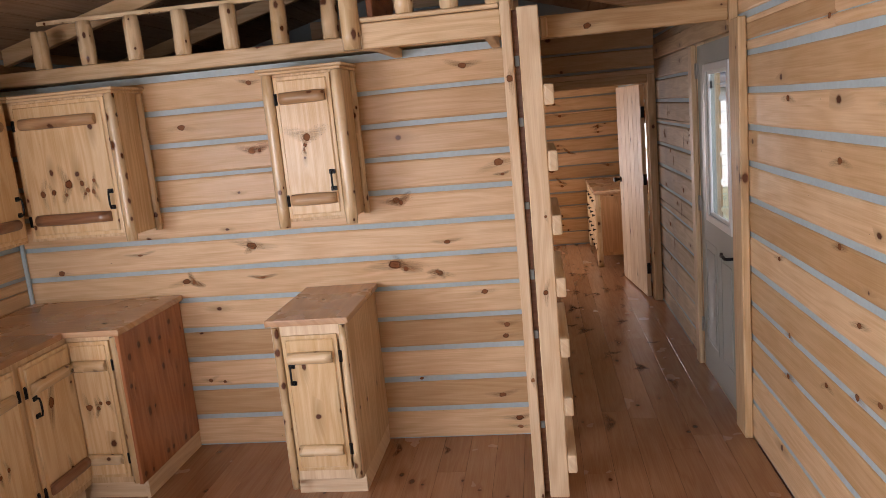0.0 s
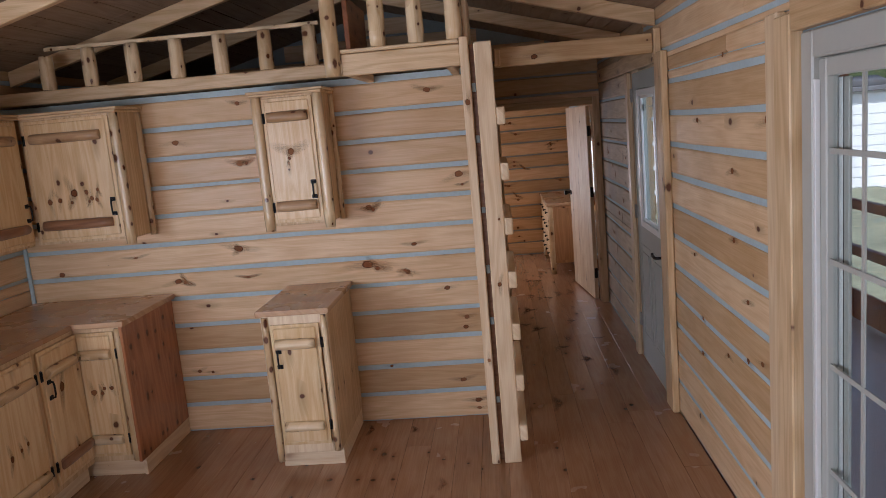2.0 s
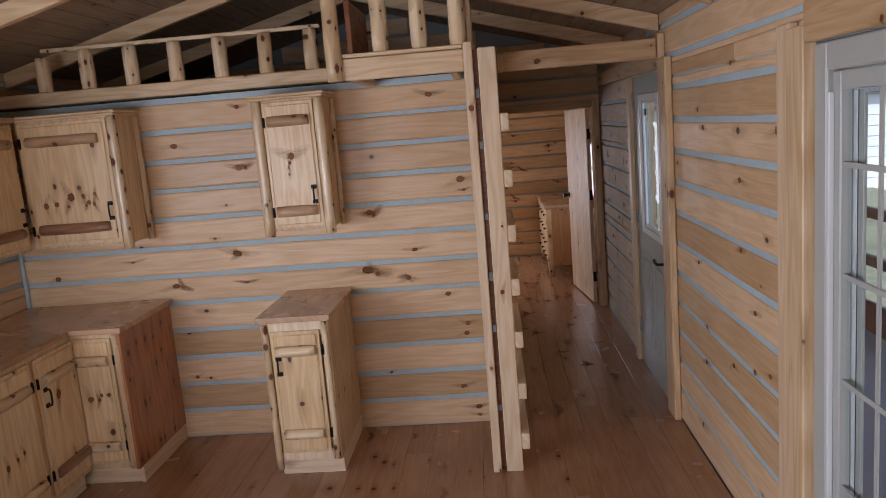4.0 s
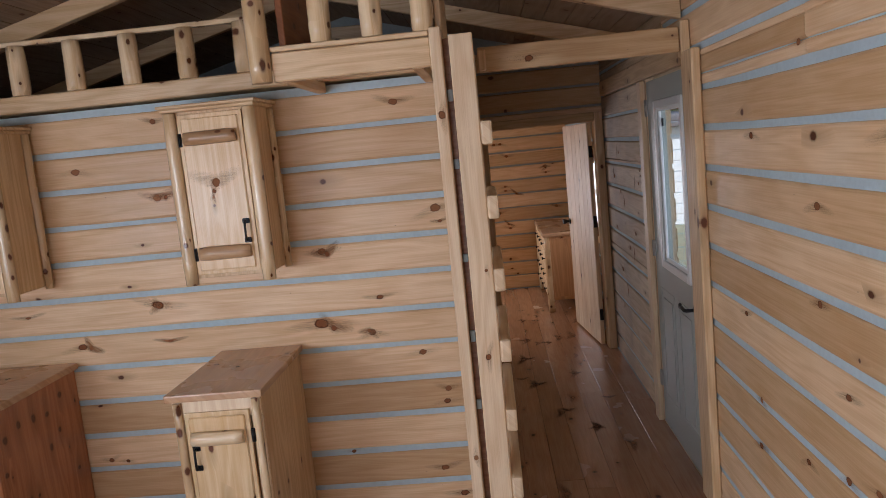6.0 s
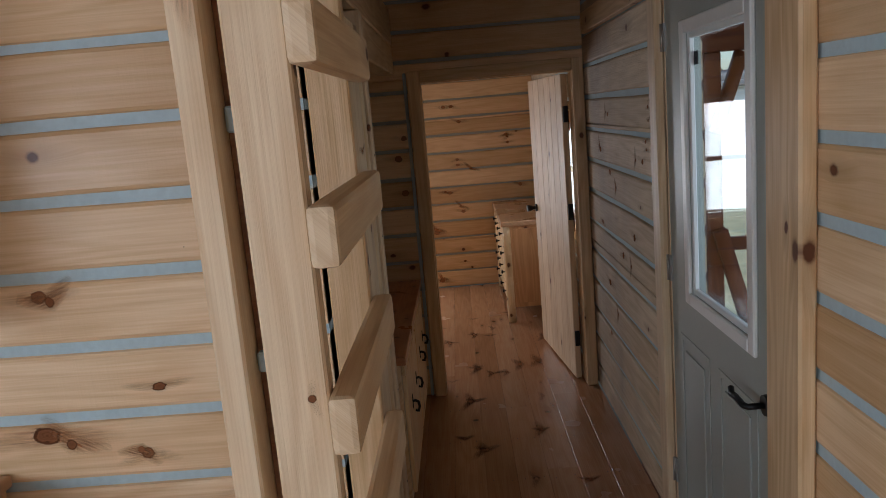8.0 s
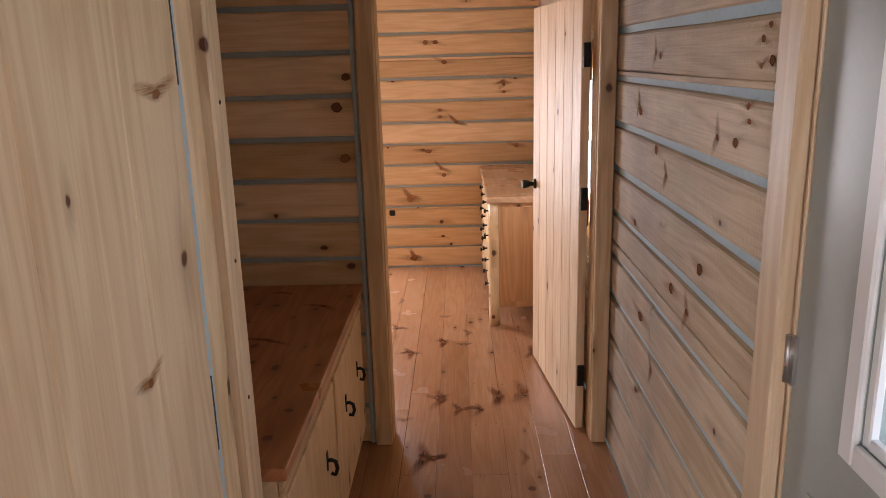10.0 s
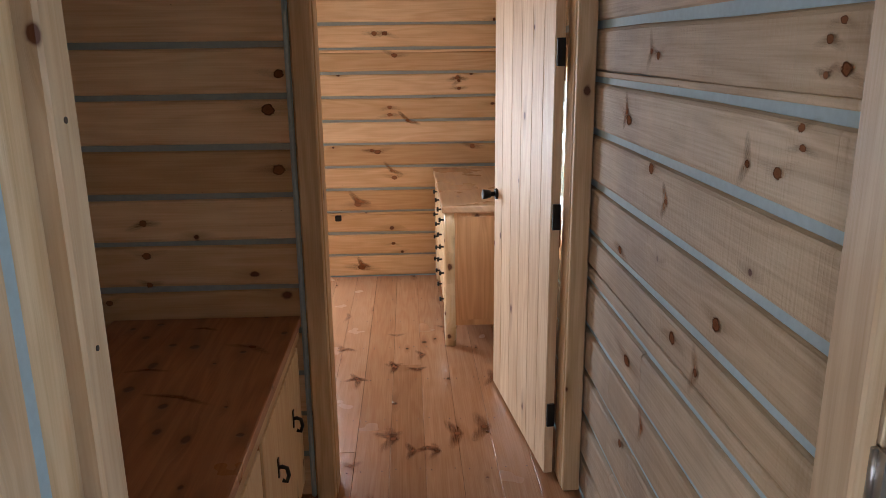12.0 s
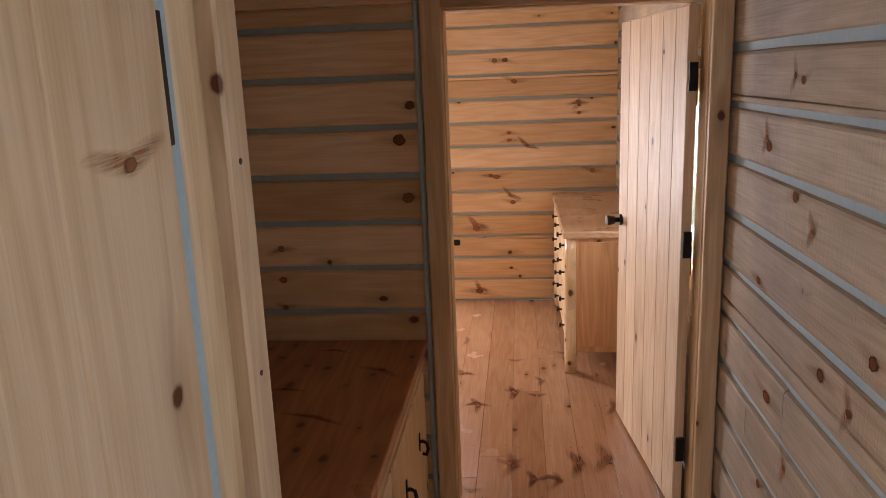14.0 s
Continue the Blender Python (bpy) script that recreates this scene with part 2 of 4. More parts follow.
DOORPAINT = plain("sage_door_paint", (0.39, 0.42, 0.385), 0.42, grain=0.04, scale=70, bump=0.1)
CLAY = plain("clay_vinyl", (0.47, 0.48, 0.44), 0.38, grain=0.03, bump=0.04)
VINYL = plain("white_vinyl", (0.80, 0.81, 0.79), 0.35, grain=0.03, bump=0.04)
GASKET = plain("dark_gasket", (0.03, 0.035, 0.045), 0.6)
GLASS = glass_mat()
NAIL = plain("nail_head", (0.05, 0.035, 0.03), 0.5, 0.4)
GRASS = plain("lawn", (0.25, 0.255, 0.17), 0.95, grain=0.45, scale=6, bump=0.6)
# near-white because the sun on the deck is put into its colour
DECK = plain("sunlit_deck", (0.72, 0.70, 0.68), 0.8, grain=0.1, scale=15)
GRAVEL = plain("pale_gravel", (0.62, 0.61, 0.58), 0.95, grain=0.2, scale=20, bump=0.5)
WHITESIDING = plain("white_siding", (0.78, 0.79, 0.80), 0.6, grain=0.05)
SLATE = plain("grey_shingle", (0.14, 0.14, 0.15), 0.8, grain=0.25)
CARPAINT = plain("blue_car_paint", (0.03, 0.09, 0.25), 0.25, 0.3, grain=0.05)
RUBBER = plain("tyre_rubber", (0.02, 0.02, 0.02), 0.8)
LEAF = plain("far_foliage", (0.06, 0.085, 0.035), 0.95, grain=0.5, scale=2, bump=0.8)


# ---------------------------------------------------------------- mesh helpers
def box(bm, x0, x1, y0, y1, z0, z1, bevel=0.0, seg=1):
    b = bmesh.new()
    vs = [b.verts.new((x, y, z)) for x in (x0, x1) for y in (y0, y1) for z in (z0, z1)]
    for f in ((0, 1, 3, 2), (4, 6, 7, 5), (0, 4, 5, 1), (2, 3, 7, 6), (0, 2, 6, 4), (1, 5, 7, 3)):
        b.faces.new([vs[i] for i in f])
    if bevel > 0:
        bmesh.ops.bevel(b, geom=b.edges[:], offset=bevel, segments=seg, affect="EDGES", profile=0.6)
    _append(bm, b)
    return bm


def _append(bm, b):
    tmp = bpy.data.meshes.new("tmp")
    b.to_mesh(tmp)
    b.free()
    bm.from_mesh(tmp)
    bpy.data.meshes.remove(tmp)


def boxed(*a, **k):
    return box(bmesh.new(), *a, **k)


def rod(bm, p, q, r0, r1=None, sides=14, wobble=0.0, rings=6, seed=0, flat=None):
    """A round bar from p to q; wobble makes a peeled log of it, flat cuts it to a half-round (a direction)."""
    r1 = r0 if r1 is None else r1
    p, q = Vector(p), Vector(q)
    d = (q - p).normalized()
    a = d.orthogonal().normalized() if flat is None else Vector(flat).normalized()
    c = d.cross(a)
    rg = random.Random(seed)
    off = (rg.random() * 30, rg.random() * 30)
    loops = []
    for i in range(rings + 1):
        t = i / rings
        loop = []
        for k in range(sides):
            w = 2 * math.pi * k / sides
            r = r0 + (r1 - r0) * t
            if wobble:
                r *= 1 + wobble * noise.noise((math.cos(w) * 1.2 + off[0], math.sin(w) * 1.2 + off[1], t * (q - p).length * 7))
            if flat is not None and math.cos(w) < -0.15:
                r *= 0.15 / max(0.15, -math.cos(w))
            if i in (0, rings):
                r *= 0.93
            loop.append(bm.verts.new(p + (q - p) * t + (a * math.cos(w) + c * math.sin(w)) * r))
        loops.append(loop)
    for i in range(rings):
        for k in range(sides):
            f = bm.faces.new((loops[i][k], loops[i][(k + 1) % sides], loops[i + 1][(k + 1) % sides], loops[i + 1][k]))
            f.smooth = True
    bm.faces.new(loops[0][::-1])
    bm.faces.new(loops[-1])
    return bm


def tube(bm, pts, r, sides=8):
    pts = [Vector(p) for p in pts]
    loops = []
    for i, p in enumerate(pts):
        d = (pts[min(i + 1, len(pts) - 1)] - pts[max(i - 1, 0)]).normalized()
        a = d.orthogonal().normalized() if not loops else (prev - d * prev.dot(d)).normalized()
        prev = a
        c = d.cross(a)
        loops.append([bm.verts.new(p + (a * math.cos(2 * math.pi * k / sides) + c * math.sin(2 * math.pi * k / sides)) * r) for k in range(sides)])
    for i in range(len(pts) - 1):
        for k in range(sides):
            bm.faces.new((loops[i][k], loops[i][(k + 1) % sides], loops[i + 1][(k + 1) % sides], loops[i + 1][k])).smooth = True
    bm.faces.new(loops[0][::-1])
    bm.faces.new(loops[-1])
    return bm


def part(name, bm, material, parent=None, label="", at=None):
    """Links a bmesh as one mesh object; its vertices are in its parent's space."""
    bmesh.ops.recalc_face_normals(bm, faces=bm.faces)
    me = bpy.data.meshes.new(name)
    bm.to_mesh(me)
    bm.free()
    me.materials.append(material)
    ob = new(name, me)
    if parent is not None:
        ob.parent = parent
    if at is not None:
        ob.location = at
    if label:
        ob["label"] = label
    return ob


def thing(name, label, category, x=0, y=0, z=0, rz=0, group="", kind=""):
    e = new(name)
    e.empty_display_size = 0.1
    e.matrix_world = pose(x, y, z, 0, 0, rz)
    return tagged(e, label, category, group, kind)


# ---------------------------------------------------------------- dimensions
RIDGE_X, EAVE, SLOPE = -0.69, 2.25, 0.27


def roof_z(x):
    return EAVE + SLOPE * (EAST - RIDGE_X - abs(x - RIDGE_X))


# ---------------------------------------------------------------- log walls
def log_mesh(length_axis, s0, s1, a0, a1, z0, z1, seed):
    """A squared log with eased edges and a slightly uneven face."""
    bm = bmesh.new()
    rg = random.Random(seed)
    e = min(0.012, (z1 - z0) * 0.25)
    prof = [(a0 + e, z0), (a0 + e * 0.3, z0 + e * 0.35), (a0, z0 + e), (a0, z1 - e), (a0 + e * 0.3, z1 - e * 0.35), (a0 + e, z1),
            (a1 - e, z1), (a1 - e * 0.3, z1 - e * 0.35), (a1, z1 - e), (a1, z0 + e), (a1 - e * 0.3, z0 + e * 0.35), (a1 - e, z0)]
    nseg = max(1, min(8, int((s1 - s0) / 0.5)))
    loops = []
    for i in range(nseg + 1):
        s = s0 + (s1 - s0) * i / nseg
        j = rg.uniform(-0.0035, 0.0035)
        loops.append([bm.verts.new((s, a, z + j) if length_axis == "x" else (a, s, z + j)) for a, z in prof])
    for i in range(nseg):
        for k in range(12):
            bm.faces.new((loops[i][k], loops[i][(k + 1) % 12], loops[i + 1][(k + 1) % 12], loops[i + 1][k])).smooth = False
    bm.faces.new(loops[0][::-1])
    bm.faces.new(loops[-1])
    return bm


def spans(s0, s1, cuts):
    out = [(s0, s1)]
    for c0, c1 in cuts:
        nxt = []
        for a, b in out:
            if c1 <= a or c0 >= b:
                nxt.append((a, b))
                continue
            if c0 > a:
                nxt.append((a, c0))
            if c1 < b:
                nxt.append((c1, b))
        out = nxt
    return [(a, b) for a, b in out if b - a > 0.01]


def log_wall(name, label, axis, a0, a1, s0, s1, z1, first, pitch, openings=(), gap=0.023, gable=None, joints=(), timber=None, shaded=False, recess=0.014):
    """A wall of squared logs with chinking between them. openings: (s0, s1, z0, z1)."""
    core = bmesh.new()
    cuts = sorted({s0, s1, *[o[0] for o in openings], *[o[1] for o in openings]})
    for c0, c1 in zip(cuts, cuts[1:]):
        mid = (c0 + c1) / 2
        for b0, b1 in spans(0.0, z1 - 0.01, [(o[2], o[3]) for o in openings if o[0] < mid < o[1]]):
            if axis == "x":
                box(core, c0, c1, a0 + recess, a1 - recess, b0, b1)
            else:
                box(core, a0 + recess, a1 - recess, c0, c1, b0, b1)
    if gable:
        ring = [(s0, z1 - 0.01), (s1, z1 - 0.01), (s1, roof_z(s1)), (RIDGE_X, roof_z(RIDGE_X)), (s0, roof_z(s0))]
        fr = [core.verts.new((s, a0 + recess, z)) for s, z in ring]
        bk = [core.verts.new((s, a1 - recess, z)) for s, z in ring]
        core.faces.new(fr), core.faces.new(bk)
        for i in range(5):
            core.faces.new((fr[i], fr[(i + 1) % 5], bk[(i + 1) % 5], bk[i]))
    # walls deeper in the cabin take the chinking with shade in its colour
    w = part(name, core, CHINK_SHADED if shaded else CHINK)
    tagged(w, label, "wall", kind="structure")
    levels = [0.0] + [first + k * pitch for k in range(40) if first + k * pitch > 0.04]
    seed = sum(map(ord, name))
    top = z1 if not gable else roof_z(RIDGE_X)
    for k, (b, t) in enumerate(zip(levels, levels[1:])):
        if b >= top - 0.03:
            break
        t = min(t, top)
        b, t = b + (gap / 2 if b > 0 else 0.004), t - gap / 2
        marks = sorted({b, t, *[o[2] for o in openings if b < o[2] < t], *[o[3] for o in openings if b < o[3] < t]})
        for m0, m1 in zip(marks, marks[1:]):
            if m1 - m0 < 0.012:
                continue
            mid = (m0 + m1) / 2
            r0, r1 = s0, s1
            if gable and m1 > z1:
                half = (EAST - RIDGE_X) - (m1 - EAVE) / SLOPE
                if half < 0.1:
                    continue
                r0, r1 = max(s0, RIDGE_X - half), min(s1, RIDGE_X + half)
            cut = [(o[0], o[1]) for o in openings if o[2] < mid < o[3]]
            cut += [(j - 0.0012, j + 0.0012) for q, j in joints if q == k]
            for c0, c1 in spans(r0, r1, cut):
                seed += 1
                part("log", log_mesh(axis, c0, c1, a0, a1, m0, m1, seed), timber or LOG[axis], w)
    return w


log_wall("wall_east", "chinked pale pine log wall with a glass door", "y", EAST, EAST + 0.14, SOUTH, 5.265, 2.27, 0.185, 0.166,
         [(0.95, 2.97, 0.0, 1.90), (4.79, 5.265, 0.0, 1.975)], joints=((11, 3.62), (12, 3.4)), recess=0.008)
log_wall("wall_east_hall", "rough sawn chinked pine log wall of the hall and bedroom", "y", EAST, EAST + 0.14, 5.265, FAR + 0.14, 2.27, 0.136, 0.167,
         [(5.265, 5.74, 0.0, 1.975), (7.55, 8.40, 0.86, 1.50)], joints=((1, 6.9), (2, 6.72), (3, 6.95), (4, 6.66)), timber=SAWNLOG, gap=0.022)
# both west openings are assumed, cut only to let fill light in
log_wall("wall_west", "chinked pale pine log wall behind the kitchen cabinets", "y", WEST - 0.14, WEST, SOUTH, FAR + 0.14, 2.27, 0.02, 0.1665,
         [(0.1, 2.5, 0.95, 1.8), (7.85, 8.95, 0.85, 1.75)])
log_wall("wall_cross", "chinked pine log wall carrying the kitchen cabinets", "x", CROSS, CROSS + 0.13, WEST, 0.165, 2.03, 0.1665, 0.1665, recess=0.010)
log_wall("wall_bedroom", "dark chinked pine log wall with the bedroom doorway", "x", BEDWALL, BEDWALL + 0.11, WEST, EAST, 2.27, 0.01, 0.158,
         [(0.285, 1.165, 0.0, 1.815)], gable=True, gap=0.019, shaded=True)
log_wall("wall_north", "warm chinked pine log wall at the end of the bedroom", "x", FAR, FAR + 0.14, WEST, EAST, 2.27, 0.0, 0.1575, [(-1.25, -0.2, 0.45, 1.55)], gable=True, gap=0.017, shaded=True)
log_wall("wall_south", "chinked pine log gable wall with an assumed wide window", "x", SOUTH - 0.14, SOUTH, WEST, EAST, 2.27, 0.0, 0.1665,
         [(-2.4, -0.6, 0.45, 1.75)], gable=True)

# large knots in the logs and boards
def knot_material(name, lean=None, strength=1.0, tone=(0.42, 0.195, 0.085)):
    """A knot and its resin wings; lean: how far the wings bend to a side."""
    m, n, l, p = mat_new(name)
    tc = n.new("ShaderNodeTexCoord")
    info = n.new("ShaderNodeObjectInfo")
    rnd = info.outputs["Random"]
    sp = n.new("ShaderNodeSeparateXYZ")
    l.new(tc.outputs["Object"], sp.inputs[0])
    xo, yo = sp.outputs[0], sp.outputs[1]

    def noise_at(kx, ky, scale, detail):
        c = n.new("ShaderNodeCombineXYZ")
        l.new(math_node(n, l, "MULTIPLY", xo, kx), c.inputs[0])
        l.new(math_node(n, l, "MULTIPLY", yo, ky), c.inputs[1])
        l.new(math_node(n, l, "MULTIPLY", rnd, 40.0), c.inputs[2])
        return noise_tex(n, l, c.outputs[0], scale, detail)

    def length(a, b):
        return math_node(n, l, "SQRT", math_node(n, l, "ADD", math_node(n, l, "POWER", a, 2.0), math_node(n, l, "POWER", b, 2.0)))

    def own(k):
        return math_node(n, l, "FRACT", math_node(n, l, "MULTIPLY", rnd, k))
    # the knot itself: a dark bark rim round a browner, ringed heart
    core = math_node(n, l, "MULTIPLY", length(math_node(n, l, "MULTIPLY", xo, 1.5), yo), 3.6 * strength)
    core = math_node(n, l, "ADD", core, math_node(n, l, "MULTIPLY_ADD", noise_at(3, 3, 2.0, 3), 0.9, -0.45))
    heart = math_node(n, l, "MULTIPLY_ADD", math_node(n, l, "SINE", math_node(n, l, "MULTIPLY", core, 19.0)), 0.18, core)
    col = ramp(n, l, heart, [(0.0, (0.13, 0.05, 0.022)), (0.35, (0.24, 0.10, 0.045)), (0.72, (0.15, 0.058, 0.026)), (0.86, (0.06, 0.024, 0.013)), (1.0, (0.16, 0.065, 0.03))])
    col = mix_col(n, l, math_node(n, l, "MULTIPLY", own(53.1), 0.6), col, (0.36, 0.18, 0.085))
    inside = ramp(n, l, core, [(0.84, 1.0), (1.0, 0.0)])
    # feathered resin wings that run out along the grain, bent to one side
    if lean is None:
        lean = math_node(n, l, "MULTIPLY_ADD", own(17.7), 1.3, -0.65)
    yb = math_node(n, l, "SUBTRACT", yo, math_node(n, l, "MULTIPLY", math_node(n, l, "ABSOLUTE", xo), lean))
    far = length(xo, math_node(n, l, "MULTIPLY", yb, 2.6))
    streak = math_node(n, l, "MULTIPLY_ADD", noise_at(2.2, 17, 1.0, 4), 1.7, -0.58 + 0.16 * strength)
    wing = math_node(n, l, "MULTIPLY", ramp(n, l, far, [(0.16, 1.0), (0.5, 0.35 + 0.25 * strength), (0.97, 0.0)]), streak)
    wing = math_node(n, l, "MULTIPLY", wing, math_node(n, l, "MULTIPLY_ADD", own(29.3), 0.7 * strength, 0.4 * strength))
    wing = math_node(n, l, "MINIMUM", math_node(n, l, "MAXIMUM", wing, 0.0), 0.9)
    col = mix_col(n, l, inside, tone, col)
    l.new(col, p.inputs["Base Color"])
    p.inputs["Roughness"].default_value = 0.85
    p.inputs["IOR"].default_value = 1.02
    l.new(math_node(n, l, "MAXIMUM", inside, wing), p.inputs["Alpha"])
    return m


KNOT = knot_material("pine_knot")
FLAME = knot_material("pine_knot_wings", 0.5, 1.4)
_km = bpy.data.meshes.new("knot")
_kb = bmesh.new()
_loops = [[_kb.verts.new((q * math.cos(a * math.pi / 8), q * math.sin(a * math.pi / 8), 0.0004 * (1 - q))) for a in range(16)] for q in (0.25, 0.6, 1.0)]
_kb.faces.new(_loops[0])
for _p, _q in zip(_loops, _loops[1:]):
    for a in range(16):
        _kb.faces.new((_p[a], _q[a], _q[(a + 1) % 16], _p[(a + 1) % 16]))
_kb.to_mesh(_km)
_kb.free()
_km.materials.append(KNOT)
DARKFLAME = knot_material("red_pine_knot_wings", 0.5, 1.5, (0.15, 0.045, 0.018))
_fm = _km.copy()
_fm.materials[0] = FLAME
_dm = _km.copy()
_dm.materials[0] = DARKFLAME
_kr = random.Random(3)


def flames_on(parent, plane, at, spots, mesh=None):
    """Resin wings round a knot: (along, across, half width, half height, turn)."""
    for a, b, w, h, t in spots:
        k = new("knot", mesh or _fm)
        k.parent = parent
        turn = {"y": (90, 0, 0), "x": (90, 0, -90), "x_up": (90, 0, 90), "z": (0, 0, 0)}[plane]
        place = {"y": (a, at, b), "x": (at, a, b), "x_up": (at, a, b), "z": (a, b, at)}[plane]
        k.matrix_local = pose(*place, *turn) @ pose(0, 0, 0, 0, 0, t) @ Matrix.Diagonal((w, h, 1, 1))


def knots_on(parent, plane, at, spots, grain=1.7, mesh=None):
    """Knots on a surface: (along, across, radius) in its plane."""
    for a, b, r in spots:
        k = new("knot", mesh or _km)
        k.parent = parent
        turn = {"y": (90, 0, 0), "x": (90, 0, -90), "z": (0, 0, 90), "v": (90, 90, 0)}[plane]
        place = {"y": (a, at, b), "v": (a, at, b), "x": (at, a, b), "z": (a, b, at)}[plane]
        k.matrix_local = pose(*place, *turn) @ pose(0, 0, 0, 0, 0, _kr.uniform(-12, 12)) @ Matrix.Diagonal((r * 2.9 * (grain + 0.5) * _kr.uniform(0.85, 1.3), r * 3.3, 1, 1))


knots_on(bpy.data.objects["wall_cross"], "y", CROSS - 0.0018, [
    (-0.09, 1.92, 0.016), (-1.56, 1.75, 0.017), (-1.20, 1.60, 0.019), (-1.27, 1.11, 0.020), (-1.17, 1.94, 0.013), (0.05, 1.44, 0.020), (0.065, 1.38, 0.008),
    (-0.48, 1.29, 0.018), (-0.24, 1.06, 0.012), (-0.52, 0.96, 0.026), (-0.29, 0.90, 0.016), (-0.07, 0.79, 0.014), (0.03, 0.61, 0.015), (0.02, 0.55, 0.013),
    (-0.02, 0.23, 0.014), (0.06, 0.10, 0.015), (0.06, 0.05, 0.011), (-1.66, 0.94, 0.016), (-1.61, 0.38, 0.012), (-1.53, 0.37, 0.009), (-0.44, 0.34, 0.009), (-2.37, 1.03, 0.016)])
knots_on(bpy.data.objects["wall_east"], "x", EAST - 0.0018, [
    (3.66, 1.90, 0.012), (4.07, 1.64, 0.014), (3.57, 1.44, 0.014), (3.17, 1.64, 0.020), (4.19, 0.99, 0.011), (3.57, 1.16, 0.014), (3.41, 0.94, 0.012), (4.09, 0.52, 0.014),
    (3.42, 0.70, 0.015), (3.68, 0.64, 0.012), (4.07, 0.70, 0.012), (3.26, 0.74, 0.012)])
knots_on(bpy.data.objects["wall_east_hall"], "x", EAST - 0.0018, [
    (5.88, 1.54, 0.011), (5.93, 1.58, 0.009), (5.90, 1.605, 0.007), (5.93, 1.53, 0.007), (6.67, 1.55, 0.012), (6.04, 1.37, 0.013), (5.98, 1.45, 0.008), (5.97, 1.42, 0.007),
    (6.22, 1.04, 0.019), (6.45, 0.92, 0.018), (6.90, 1.01, 0.014), (6.67, 1.28, 0.016), (6.88, 1.38, 0.016), (6.78, 0.72, 0.018), (6.80, 0.45, 0.014)])
knots_on(bpy.data.objects["wall_bedroom"], "y", BEDWALL - 0.0018, [
    (0.16, 1.39, 0.021), (0.20, 1.50, 0.015), (0.18, 1.20, 0.020), (-0.27, 1.03, 0.012), (-0.27, 0.92, 0.013), (-0.27, 0.82, 0.011), (-0.41, 0.76, 0.012)], 1.3)
knots_on(bpy.data.objects["wall_north"], "y", FAR - 0.0018, [
    (0.39, 1.67, 0.018), (0.46, 1.67, 0.016), (0.52, 1.53, 0.016), (0.94, 1.38, 0.016), (0.95, 1.31, 0.012), (0.48, 1.19, 0.014), (0.48, 1.14, 0.014), (1.04, 0.92, 0.018),
    (0.39, 0.89, 0.016), (0.35, 0.90, 0.013), (0.50, 0.71, 0.016), (0.24, 0.53, 0.024), (0.48, 0.24, 0.011), (0.25, 0.07, 0.024), (-0.08, 0.38, 0.018)])

flames_on(bpy.data.objects["wall_cross"], "y", CROSS - 0.0022, [
    (-0.465, 0.935, 0.10, 0.075, -30), (-1.27, 1.10, 0.05, 0.07, 70), (-1.62, 0.932, 0.07, 0.06, -45), (-0.456, 1.278, 0.08, 0.07, 20), (-1.16, 1.60, 0.08, 0.055, 5),
    (-0.304, 0.91, 0.06, 0.05, 160), (-1.235, 0.937, 0.10, 0.03, 0), (-1.9, 1.10, 0.11, 0.03, 4)])
flames_on(bpy.data.objects["wall_east_hall"], "x", EAST - 0.0022, [
    (6.15, 1.37, 0.06, 0.05, 75), (6.55, 1.22, 0.05, 0.06, 90), (6.72, 1.56, 0.06, 0.05, 80), (6.30, 0.90, 0.07, 0.06, 85), (6.62, 0.60, 0.06, 0.06, 95), (6.9, 1.40, 0.06, 0.05, 80)])
flames_on(bpy.data.objects["wall_north"], "y", FAR - 0.0022, [
    (0.24, 0.55, 0.10, 0.07, -30), (0.25, 0.09, 0.07, 0.06, -40), (0.95, 1.36, 0.06, 0.06, 60), (0.60, 1.10, 0.10, 0.05, -30), (0.48, 0.76, 0.09, 0.05, -35)])

# chinking beads in the corners
for name, x0, x1, y0, y1, z1 in (("trim_corner_kitchen", WEST, WEST + 0.022, CROSS - 0.022, CROSS, 2.0),
                                 ("trim_corner_hall", 0.222, 0.240, BEDWALL - 0.012, BEDWALL - 0.001, 1.85)):
    tagged(part(name, boxed(x0, x1, y0, y1, 0.002, z1, 0.006), CHINK), "grey chinking bead in the wall corner", "trim", kind="structure")

# ---------------------------------------------------------------- roof
bm = bmesh.new()
